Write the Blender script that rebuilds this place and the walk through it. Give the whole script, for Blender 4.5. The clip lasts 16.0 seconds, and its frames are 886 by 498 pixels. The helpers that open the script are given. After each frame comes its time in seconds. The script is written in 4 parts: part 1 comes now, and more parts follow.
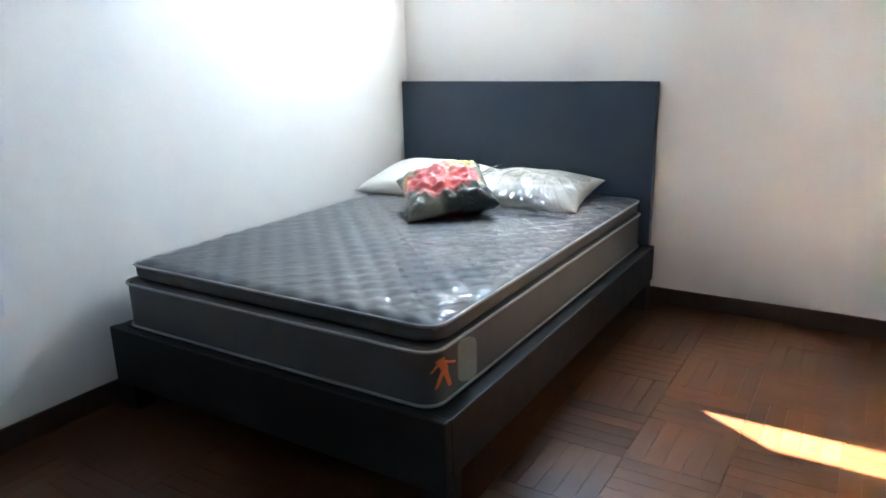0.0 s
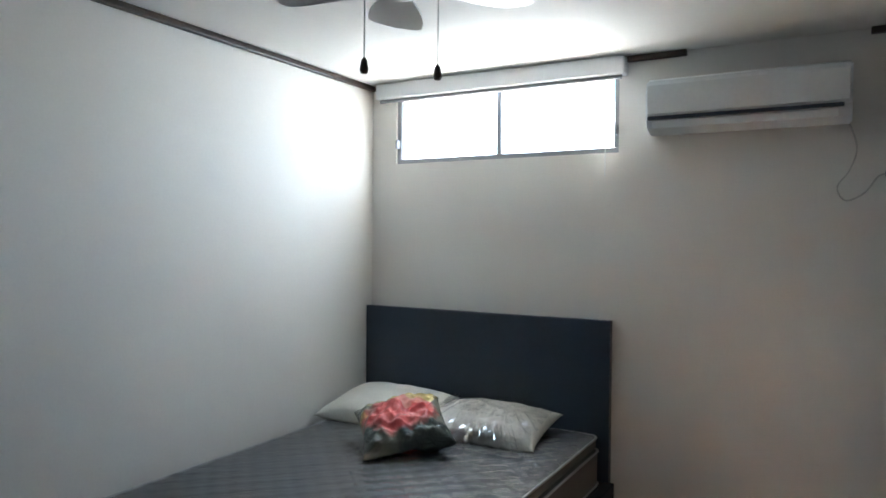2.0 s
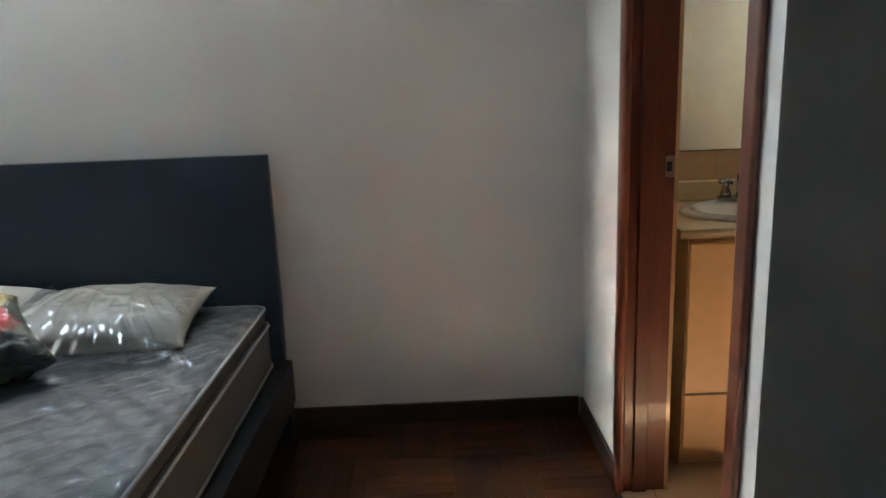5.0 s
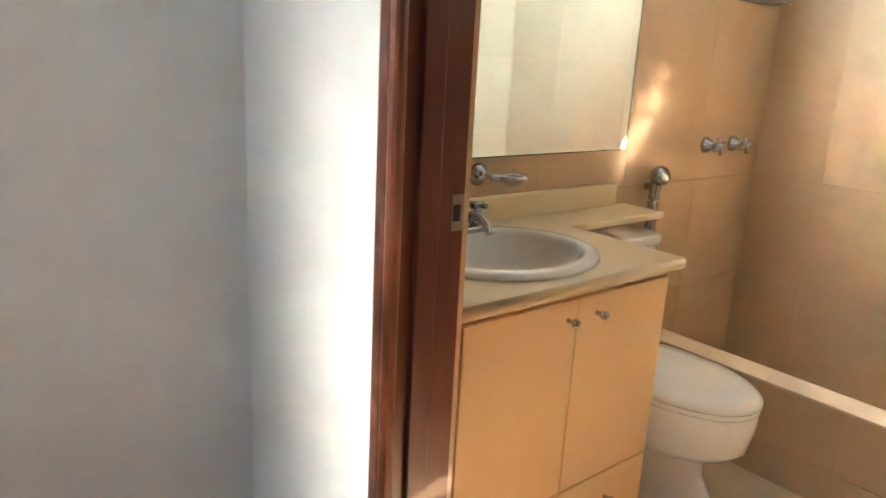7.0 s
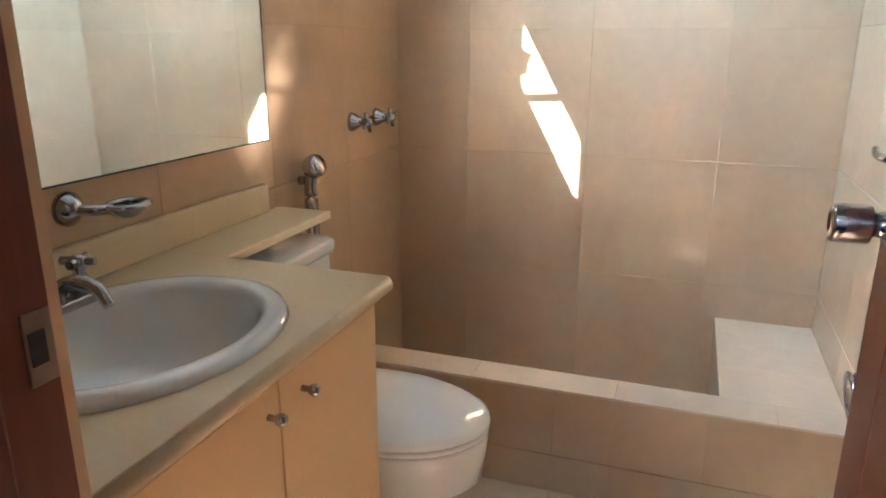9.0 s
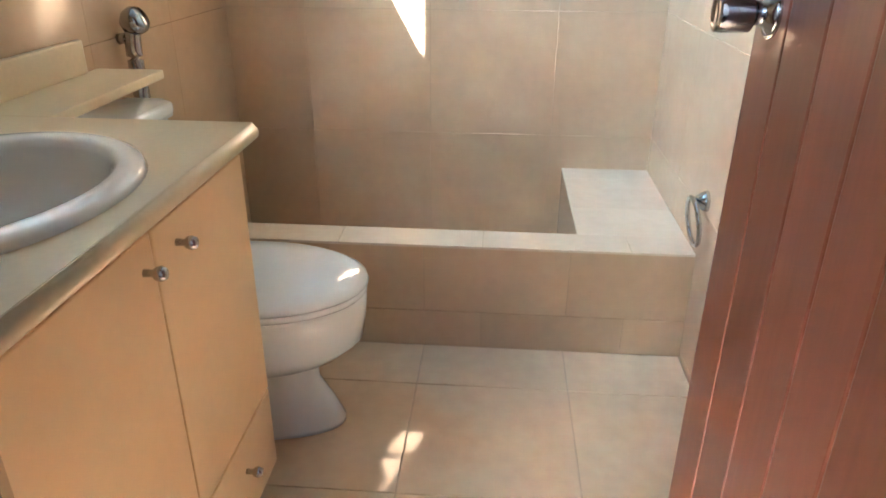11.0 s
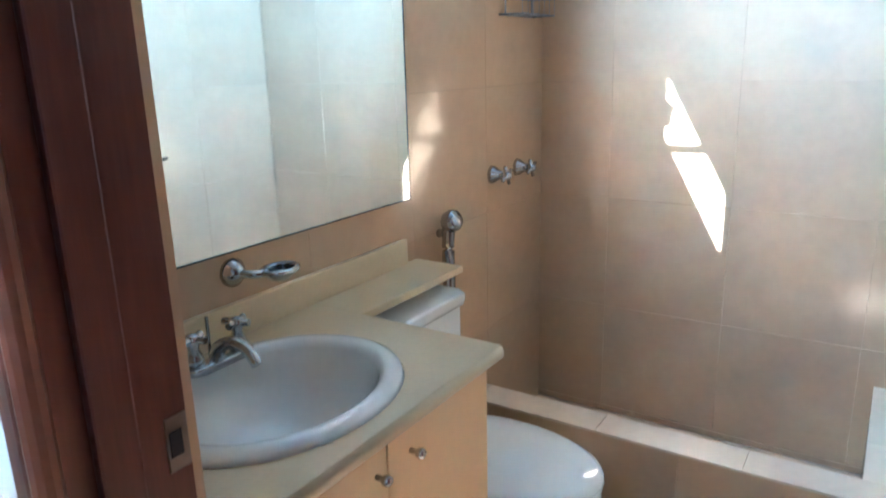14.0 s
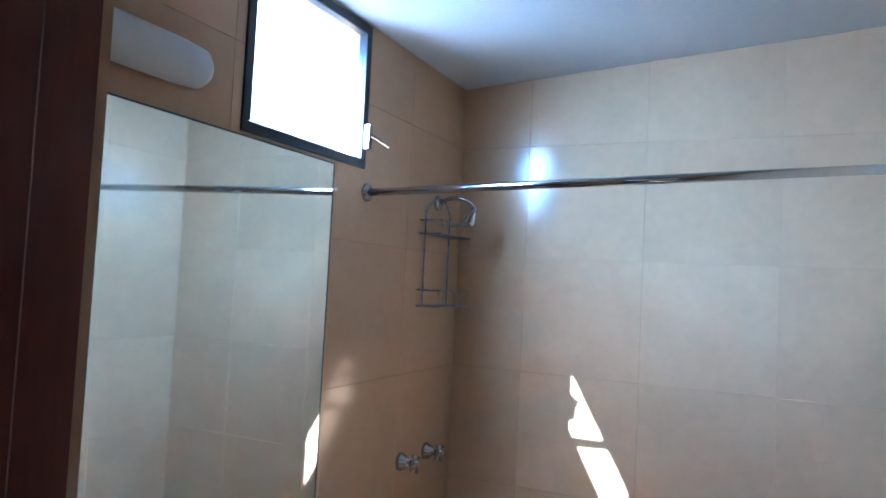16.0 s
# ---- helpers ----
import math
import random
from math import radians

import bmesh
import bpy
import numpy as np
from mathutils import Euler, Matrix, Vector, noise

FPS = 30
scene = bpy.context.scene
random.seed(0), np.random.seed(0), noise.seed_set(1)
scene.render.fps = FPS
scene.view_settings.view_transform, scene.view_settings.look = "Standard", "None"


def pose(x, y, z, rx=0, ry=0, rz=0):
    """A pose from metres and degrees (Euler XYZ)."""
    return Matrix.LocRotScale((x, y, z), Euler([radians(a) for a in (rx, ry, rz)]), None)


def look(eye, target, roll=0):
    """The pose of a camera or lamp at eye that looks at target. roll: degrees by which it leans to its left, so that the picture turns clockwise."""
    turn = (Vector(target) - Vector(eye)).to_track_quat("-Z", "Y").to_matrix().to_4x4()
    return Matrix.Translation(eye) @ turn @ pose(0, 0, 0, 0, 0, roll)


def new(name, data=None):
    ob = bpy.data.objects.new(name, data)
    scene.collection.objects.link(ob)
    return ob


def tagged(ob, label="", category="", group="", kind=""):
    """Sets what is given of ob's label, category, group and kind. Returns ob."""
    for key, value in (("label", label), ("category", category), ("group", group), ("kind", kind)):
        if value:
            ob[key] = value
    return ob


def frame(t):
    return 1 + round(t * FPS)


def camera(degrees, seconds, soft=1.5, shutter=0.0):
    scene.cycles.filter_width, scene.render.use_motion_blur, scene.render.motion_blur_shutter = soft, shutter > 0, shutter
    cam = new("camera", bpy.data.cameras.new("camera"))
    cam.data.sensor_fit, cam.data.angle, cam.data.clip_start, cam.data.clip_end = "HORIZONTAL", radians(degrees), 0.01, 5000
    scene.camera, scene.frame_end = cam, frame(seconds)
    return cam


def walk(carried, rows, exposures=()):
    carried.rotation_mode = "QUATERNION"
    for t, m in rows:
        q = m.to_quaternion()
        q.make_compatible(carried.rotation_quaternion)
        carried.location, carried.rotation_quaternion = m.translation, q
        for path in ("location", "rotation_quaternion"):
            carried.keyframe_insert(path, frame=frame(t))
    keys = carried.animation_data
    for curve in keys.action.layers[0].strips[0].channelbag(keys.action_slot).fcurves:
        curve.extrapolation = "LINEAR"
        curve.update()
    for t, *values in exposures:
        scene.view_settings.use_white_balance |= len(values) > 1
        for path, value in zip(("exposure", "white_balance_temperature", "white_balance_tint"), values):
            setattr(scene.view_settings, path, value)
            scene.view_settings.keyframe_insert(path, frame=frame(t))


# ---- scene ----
cam = camera(64.9, 16.0, soft=1.6, shutter=0.2)
PATH = [
    (0, (2.364, -3.482, 1.262), (1.348, -1.845, 0.726), -1.3),
    (0.5, (2.373, -3.503, 1.278), (1.319, -1.871, 0.805), -1.7),
    (1, (2.371, -3.476, 1.381), (1.355, -1.789, 1.034), -1.2),
    (1.5, (2.417, -3.463, 1.532), (1.402, -1.749, 1.352), -0.4),
    (2, (2.424, -3.471, 1.52), (1.444, -1.728, 1.491), 0.5),
    (2.5, (2.41, -3.504, 1.489), (1.594, -1.678, 1.506), 1.9),
    (3, (2.396, -3.509, 1.521), (1.755, -1.614, 1.522), 2.3),
    (3.5, (2.352, -3.419, 1.477), (1.75, -1.514, 1.388), 2.7),
    (4, (2.184, -3.254, 1.322), (1.724, -1.321, 1.1), 2.7),
    (4.2, (2.159, -3.142, 1.318), (1.789, -1.196, 1.047), 0.7),
    (6.3, (1.94, -1.947, 1.319), (2.562, -0.122, 0.789), 0.8),
    (6.5, (1.994, -1.849, 1.289), (2.708, -0.039, 0.827), 0.2),
    (7, (2.015, -1.474, 1.328), (3.243, 0.018, 0.811), 3.0),
    (7.5, (2.069, -1.249, 1.321), (3.572, -0.016, 0.851), -0.0),
    (8, (2.178, -1.153, 1.32), (3.83, -0.123, 0.862), -0.2),
    (8.5, (2.32, -1.105, 1.325), (4.079, -0.327, 0.776), 1.1),
    (9, (2.396, -1.061, 1.315), (4.208, -0.425, 0.756), 0.1),
    (9.5, (2.413, -1.02, 1.296), (4.291, -0.695, 0.691), -0.6),
    (9.7, (2.416, -0.982, 1.28), (4.312, -0.816, 0.666), -0.6),
    (11.8, (2.396, -0.96, 1.177), (4.103, -0.66, 0.178), -1.1),
    (12, (2.4, -0.96, 1.193), (4.104, -0.483, 0.261), -1.6),
    (12.5, (2.366, -1.093, 1.243), (3.972, -0.177, 0.481), -1.9),
    (13, (2.348, -1.204, 1.261), (3.797, -0.037, 0.528), -4.2),
    (13.5, (2.355, -1.197, 1.312), (3.812, -0.028, 0.597), -3.5),
    (14, (2.381, -1.188, 1.466), (3.994, -0.126, 0.946), -1.5),
    (14.5, (2.393, -1.17, 1.568), (4.081, -0.156, 1.219), 0.2),
    (15, (2.411, -1.14, 1.625), (4.152, -0.194, 1.348), 2.1),
    (15.5, (2.389, -1.129, 1.706), (4.158, -0.196, 1.653), 2.6),
    (16, (2.36, -1.149, 1.707), (4.162, -0.288, 1.806), 2.9),
]
EXPOSURES = [(0.0, 6.35, 5900, 8), (0.5, 6.2, 6000, 7), (1.0, 5.9, 6100, 8), (1.5, 5.15, 6200, 8), (2.0, 4.7, 6200, 8), (3.5, 4.35, 6200, 8), (4.2, 4.35, 6150, 8),
             (6.3, 5.75, 6400, 8), (7.5, 5.65, 6100, 9), (8.5, 5.4, 5600, 11), (9.0, 5.2, 5550, 11.5), (9.7, 5.06, 5450, 11.5), (11.8, 6.0, 4700, 3), (12.5, 6.05, 4250, 3), (13.5, 5.75, 4250, 4), (14.0, 5.55, 4350, 3),
             (14.5, 5.15, 4400, 6), (15.0, 4.9, 4450, 9), (15.5, 4.65, 4450, 10), (16.0, 4.3, 4450, 10)]
walk(cam, [(t, look(eye, target, roll)) for t, eye, target, roll in PATH], EXPOSURES)


# ---- light ----
SUN = Vector((1.0, -0.625, -1.15)).normalized()
world = bpy.data.worlds.new("sky")
scene.world = world
world.use_nodes = True
wn = world.node_tree
sky = wn.nodes.new("ShaderNodeTexSky")
sky.sky_type, sky.sun_disc = "NISHITA", False
sky.sun_elevation = math.asin(-SUN.z)
sky.sun_rotation = math.atan2(-SUN.x, -SUN.y)
sky.dust_density = 0.1
wn.links.new(sky.outputs["Color"], wn.nodes["Background"].inputs["Color"])
wn.nodes["Background"].inputs["Strength"].default_value = 0.05

sun = new("sun", bpy.data.lights.new("sun", "SUN"))
sun.data.energy, sun.data.angle, sun.data.color = 5.0, radians(0.5), (1.0, 0.91, 0.78)
sun.matrix_world = look((0, 6, 8), Vector((0, 6, 8)) + SUN)


def window_light(name, x0, x1, y, z0, z1, aim, watts, color, spread):
    """Daylight standing in a window's opening, shining in from the bright part of the sky near the sun."""
    lamp = new(name, bpy.data.lights.new(name, "AREA"))
    lamp.data.shape, lamp.data.size, lamp.data.size_y = "RECTANGLE", x1 - x0, z1 - z0
    lamp.data.energy, lamp.data.color, lamp.data.spread = watts, color, radians(spread)
    middle = Vector(((x0 + x1) / 2, y, (z0 + z1) / 2))
    lamp.matrix_world = look(middle, middle + Vector(aim))
    return lamp


window_light("daylight_bedroom", 0.30, 1.45, 0.040, 2.0, 2.34, (0.0, -1.0, -0.25), 0.62, (0.72, 0.87, 1.0), 158)
window_light("daylight_bathroom", 3.86, 4.16, 0.15, 2.14, 2.46, (0.75, -1.0, -0.52), 0.80, (0.52, 0.78, 1.0), 106)


# ---- materials ----
def mat(name, base, rough=0.5, metal=0.0, vary=0.12, scale=6.0, fine=60.0, bump=0.06, coat=0.0, stretch=(1, 1, 1),
        second=None, random_piece=0.0, rough_vary=0.1, spec=0.5):
    """A surface with variation at two scales: broad stains and fine grain, with matching relief."""
    m = bpy.data.materials.new(name)
    m.use_nodes = True
    nt = m.node_tree
    bs = nt.nodes["Principled BSDF"]
    n, l = nt.nodes.new, nt.links.new
    co = n("ShaderNodeTexCoord")
    mp = n("ShaderNodeMapping")
    mp.inputs["Scale"].default_value = stretch
    l(co.outputs["Object"], mp.inputs["Vector"])
    big, small = n("ShaderNodeTexNoise"), n("ShaderNodeTexNoise")
    big.inputs["Scale"].default_value, big.inputs["Detail"].default_value = scale, 4
    small.inputs["Scale"].default_value, small.inputs["Detail"].default_value = fine, 3
    if random_piece:
        info = n("ShaderNodeObjectInfo")
        shift = n("ShaderNodeVectorMath")
        shift.operation = "SCALE"
        shift.inputs[0].default_value = (31, 17, 23)
        l(info.outputs["Random"], shift.inputs["Scale"])
        add = n("ShaderNodeVectorMath")
        l(mp.outputs["Vector"], add.inputs[0])
        l(shift.outputs["Vector"], add.inputs[1])
        vec = add.outputs["Vector"]
    else:
        vec = mp.outputs["Vector"]
    l(vec, big.inputs["Vector"])
    l(vec, small.inputs["Vector"])
    mix = n("ShaderNodeMix")
    mix.data_type = "FLOAT"
    mix.inputs["Factor"].default_value = 0.4
    l(big.outputs["Fac"], mix.inputs["A"])
    l(small.outputs["Fac"], mix.inputs["B"])
    ramp = n("ShaderNodeValToRGB")
    other = second or tuple(c * (1 - 2 * vary) for c in base)
    e = ramp.color_ramp.elements
    e[0].position, e[0].color = 0.3, (*other, 1)
    e[1].position, e[1].color = 0.7, (*tuple(min(1, c * (1 + vary * 0.6)) for c in base), 1)
    l(mix.outputs["Result"], ramp.inputs["Fac"])
    color = ramp.outputs["Color"]
    if random_piece:
        hsv = n("ShaderNodeHueSaturation")
        span = n("ShaderNodeMapRange")
        span.inputs["To Min"].default_value, span.inputs["To Max"].default_value = 1 - random_piece, 1 + random_piece
        l(info.outputs["Random"], span.inputs["Value"])
        l(span.outputs["Result"], hsv.inputs["Value"])
        l(color, hsv.inputs["Color"])
        color = hsv.outputs["Color"]
    l(color, bs.inputs["Base Color"])
    rr = n("ShaderNodeMapRange")
    rr.inputs["To Min"].default_value, rr.inputs["To Max"].default_value = max(0.02, rough - rough_vary), min(1, rough + rough_vary)
    l(big.outputs["Fac"], rr.inputs["Value"])
    l(rr.outputs["Result"], bs.inputs["Roughness"])
    bs.inputs["Metallic"].default_value = metal
    bs.inputs["Coat Weight"].default_value = coat
    bs.inputs["Coat Roughness"].default_value = 0.04
    bs.inputs["Specular IOR Level"].default_value = spec
    if bump:
        bp = n("ShaderNodeBump")
        bp.inputs["Strength"].default_value, bp.inputs["Distance"].default_value = bump, 0.01
        l(mix.outputs["Result"], bp.inputs["Height"])
        l(bp.outputs["Normal"], bs.inputs["Normal"])
    return m


def wrinkled(m, scale, strength, distance):
    """Adds sharp crinkles, as of thin plastic film, to the clear coat of a material."""
    nt = m.node_tree
    n, l = nt.nodes.new, nt.links.new
    co = n("ShaderNodeTexCoord")
    no = n("ShaderNodeTexNoise")
    no.inputs["Scale"].default_value, no.inputs["Detail"].default_value, no.inputs["Distortion"].default_value = scale, 2, 1.4
    l(co.outputs["Object"], no.inputs["Vector"])
    bp = n("ShaderNodeBump")
    bp.inputs["Strength"].default_value, bp.inputs["Distance"].default_value = strength, distance
    l(no.outputs["Fac"], bp.inputs["Height"])
    l(bp.outputs["Normal"], nt.nodes["Principled BSDF"].inputs["Coat Normal"])
    return m


def glass(name, tint=(0.95, 0.98, 1.0)):
    m = bpy.data.materials.new(name)
    m.use_nodes = True
    b = m.node_tree.nodes["Principled BSDF"]
    b.inputs["Base Color"].default_value = (*tint, 1)
    b.inputs["Roughness"].default_value, b.inputs["Transmission Weight"].default_value, b.inputs["IOR"].default_value = 0.01, 1.0, 1.45
    return m


M_WALL = mat("wall_paint", (0.71, 0.695, 0.67), 0.75, vary=0.03, scale=1.5, fine=90, bump=0.05, spec=0.3)
M_CEIL = mat("ceiling_paint", (0.78, 0.78, 0.76), 0.8, vary=0.03, scale=1.5, fine=60, bump=0.05)
# white paint greyed so the bathroom ceiling stays dim: shade put into the colour
M_CEIL_DIM = mat("bathroom_ceiling_paint", (0.56, 0.54, 0.51), 0.8, vary=0.05, scale=1.5, fine=60, bump=0.05)
M_DARK = mat("dark_trim_wood", (0.045, 0.026, 0.018), 0.4, vary=0.25, scale=4, fine=50, stretch=(1, 1, 1), bump=0.05)
M_PARQ = mat("parquet_wood", (0.056, 0.0168, 0.0048), 0.34, vary=0.18, scale=5, fine=45, bump=0.02, coat=0.0, random_piece=0.30, spec=0.25)
M_GAP = mat("parquet_gap", (0.036, 0.013, 0.006), 0.8, bump=0.1)
M_BED = mat("bed_dark_laminate", (0.015, 0.0155, 0.017), 0.5, vary=0.12, scale=3, fine=70, bump=0.04, stretch=(1, 6, 6), spec=0.25)
M_HEAD = mat("headboard_blue_black_laminate", (0.028, 0.043, 0.068), 0.36, vary=0.10, scale=3, fine=70, bump=0.03)
M_FABRIC = mat("mattress_fabric", (0.088, 0.087, 0.089), 0.65, vary=0.12, scale=10, fine=200, bump=0.12)
M_QUILT = wrinkled(mat("quilted_fabric_under_plastic", (0.092, 0.095, 0.104), 0.6, vary=0.14, scale=9, fine=180, bump=0.1, coat=0.08), 6.0, 0.25, 0.010)
M_PIPING = mat("pale_grey_piping", (0.34, 0.34, 0.35), 0.5, vary=0.1, bump=0.02)
M_PILLOW = mat("pillow_cotton", (0.66, 0.645, 0.60), 0.7, vary=0.08, scale=7, fine=120, bump=0.08)
M_PILLOWP = wrinkled(mat("pillow_under_plastic", (0.68, 0.645, 0.57), 0.6, vary=0.1, scale=7, fine=90, bump=0.08, coat=0.3), 16.0, 0.6, 0.02)
M_ORANGE = mat("orange_print", (0.75, 0.16, 0.05), 0.5, bump=0.0)
M_TAG = mat("grey_card_tag", (0.30, 0.30, 0.28), 0.5, bump=0.0)
M_WHITEP = mat("white_plastic", (0.66, 0.69, 0.72), 0.35, vary=0.04, scale=3, bump=0.01)
M_VENT = mat("dark_vent_plastic", (0.04, 0.05, 0.07), 0.5, bump=0.02)
M_ALU = mat("grey_aluminium", (0.28, 0.29, 0.31), 0.4, metal=0.6, vary=0.08, scale=8, bump=0.02)
M_BRONZE = mat("dark_window_aluminium", (0.045, 0.05, 0.06), 0.35, metal=0.5, vary=0.1, scale=8, bump=0.02)
M_CABLE = mat("grey_cable", (0.50, 0.49, 0.48), 0.5, bump=0.0)
M_GLASS = glass("window_glass")
M_DOORW = mat("varnished_red_wood", (0.125, 0.033, 0.016), 0.40, vary=0.22, scale=3.0, fine=26, bump=0.04, coat=0.2, stretch=(6, 6, 0.5), second=(0.075, 0.020, 0.010))
M_DOORP = mat("varnished_door_planks", (0.165, 0.050, 0.024), 0.40, vary=0.12, scale=2.2, fine=16, bump=0.025, coat=0.12, stretch=(6, 6, 0.35), second=(0.125, 0.036, 0.016), random_piece=0.10)
M_DOORL = mat("varnished_orange_wood", (0.15, 0.043, 0.019), 0.38, vary=0.25, scale=3.5, fine=26, bump=0.04, coat=0.25, stretch=(6, 6, 0.5), second=(0.15, 0.045, 0.018))
M_TILE = mat("beige_glazed_tile", (0.50, 0.335, 0.198), 0.14, vary=0.05, scale=5, fine=28, bump=0.006, random_piece=0.02, rough_vary=0.03)
M_GROUT = mat("tile_grout", (0.475, 0.335, 0.213), 0.85, vary=0.1, scale=20, bump=0.1)
M_FTILE = mat("beige_floor_tile", (0.58, 0.41, 0.26), 0.06, vary=0.07, scale=4, fine=24, bump=0.006, random_piece=0.04, rough_vary=0.03)
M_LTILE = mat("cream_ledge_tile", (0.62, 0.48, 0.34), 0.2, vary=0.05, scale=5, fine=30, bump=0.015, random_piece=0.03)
M_VANITY = mat("cream_laminate", (0.66, 0.44, 0.23), 0.38, vary=0.03, scale=2.5, fine=40, bump=0.015)
M_COUNTER = mat("cream_countertop", (0.62, 0.485, 0.29), 0.34, vary=0.05, scale=8, fine=90, bump=0.01)
M_CERAMIC = mat("white_ceramic", (0.72, 0.70, 0.66), 0.08, vary=0.02, scale=3, bump=0.0, coat=0.5, rough_vary=0.03)
M_CHROME = mat("chrome", (0.50, 0.51, 0.53), 0.09, metal=1.0, vary=0.05, scale=10, bump=0.0, rough_vary=0.05)
M_MIRROR = mat("mirror_silver", (0.84, 0.90, 0.89), 0.03, metal=1.0, vary=0.01, scale=2, bump=0.0, rough_vary=0.01)
M_MEDGE = mat("mirror_edge", (0.03, 0.035, 0.035), 0.3, bump=0.0)
M_STEEL = mat("brushed_strike_plate", (0.30, 0.24, 0.19), 0.35, metal=0.8, bump=0.02)
M_BLACK = mat("dark_hollow", (0.008, 0.007, 0.007), 0.8, bump=0.0)
M_RUST = mat("tarnished_wire", (0.33, 0.33, 0.34), 0.5, metal=0.7, vary=0.3, scale=30, bump=0.05)


def floral_material():
    """A printed cushion cloth in red, pink, yellow and dark green patches, under plastic."""
    m = mat("printed_cloth_under_plastic", (0.5, 0.1, 0.1), 0.6, bump=0.1, coat=1.0)
    nt = m.node_tree
    n, l = nt.nodes.new, nt.links.new
    co = n("ShaderNodeTexCoord")
    no = n("ShaderNodeTexNoise")
    no.inputs["Scale"].default_value, no.inputs["Detail"].default_value = 11.0, 4
    l(co.outputs["Object"], no.inputs["Vector"])
    wob = n("ShaderNodeVectorMath")
    wob.operation = "MULTIPLY_ADD"
    wob.inputs[1].default_value = (0.16, 0.16, 0.0)
    l(no.outputs["Color"], wob.inputs[0])
    l(co.outputs["Object"], wob.inputs[2])
    color = None
    for cx, cy, rx, ry, dye in ((0.0, 0.0, 1.0, 1.0, (0.15, 0.145, 0.11)), (0.10, -0.17, 0.16, 0.07, (0.018, 0.026, 0.02)), (-0.17, -0.13, 0.06, 0.06, (0.05, 0.06, 0.045)),
                                (-0.21, 0.02, 0.05, 0.07, (0.55, 0.40, 0.14)), (-0.01, -0.01, 0.17, 0.125, (0.55, 0.055, 0.05)), (0.03, 0.06, 0.07, 0.03, (0.62, 0.22, 0.17)),
                                (0.08, 0.145, 0.13, 0.06, (0.50, 0.38, 0.13)), (-0.10, 0.15, 0.07, 0.05, (0.42, 0.36, 0.22))):
        if color is None:
            first = n("ShaderNodeRGB")
            first.outputs[0].default_value = (*dye, 1)
            color = first.outputs[0]
            continue
        mp = n("ShaderNodeMapping")
        mp.inputs["Location"].default_value = (-(cx + 0.08) / rx, -(cy + 0.08) / ry, 0)
        mp.inputs["Scale"].default_value = (1 / rx, 1 / ry, 0)
        l(wob.outputs["Vector"], mp.inputs["Vector"])
        far = n("ShaderNodeVectorMath")
        far.operation = "LENGTH"
        l(mp.outputs["Vector"], far.inputs[0])
        rng = n("ShaderNodeMapRange")
        rng.inputs["From Min"].default_value, rng.inputs["From Max"].default_value = 1.15, 0.8
        l(far.outputs["Value"], rng.inputs["Value"])
        mix = n("ShaderNodeMix")
        mix.data_type = "RGBA"
        l(rng.outputs["Result"], mix.inputs[0])
        l(color, mix.inputs[6])
        mix.inputs[7].default_value = (*dye, 1)
        color = mix.outputs[2]
    l(color, nt.nodes["Principled BSDF"].inputs["Base Color"])
    return wrinkled(m, 16.0, 1.0, 0.02)


M_FLORAL = floral_material()


# ---- building helpers ----
def mesh_of(bm, material, name, smooth=False):
    me = bpy.data.meshes.new(name)
    bmesh.ops.recalc_face_normals(bm, faces=bm.faces)
    if smooth:
        for f in bm.faces:
            f.smooth = True
    bm.to_mesh(me)
    bm.free()
    me.materials.append(material)
    return me


def part(name, bm, material, parent=None, label="", smooth=False, kind=""):
    ob = new(name, mesh_of(bm, material, name, smooth))
    if parent is not None:
        ob.parent = parent
    return tagged(ob, label, kind=kind)


def thing(name, label, category, at=(0, 0, 0), group="", kind=""):
    ob = new(name)
    ob.location = at
    ob.empty_display_size = 0.1
    return tagged(ob, label, category, group, kind)


def box(x0, x1, y0, y1, z0, z1, bevel=0.0, seg=2, bm=None):
    bm = bm or bmesh.new()
    made = bmesh.ops.create_cube(bm, size=1.0, matrix=Matrix.LocRotScale(
        ((x0 + x1) / 2, (y0 + y1) / 2, (z0 + z1) / 2), None, (abs(x1 - x0), abs(y1 - y0), abs(z1 - z0))))
    if bevel:
        edges = list({e for v in made["verts"] for e in v.link_edges})
        bmesh.ops.bevel(bm, geom=edges, offset=bevel, segments=seg, affect="EDGES", profile=0.6)
    return bm


def rod(a, b, r0, r1=None, sides=16, bm=None):
    bm = bm or bmesh.new()
    a, b = Vector(a), Vector(b)
    q = (b - a).to_track_quat("Z", "Y")
    bmesh.ops.create_cone(bm, cap_ends=True, segments=sides, radius1=r0, radius2=r0 if r1 is None else r1, depth=(b - a).length,
                          matrix=Matrix.LocRotScale((a + b) / 2, q, None))
    return bm


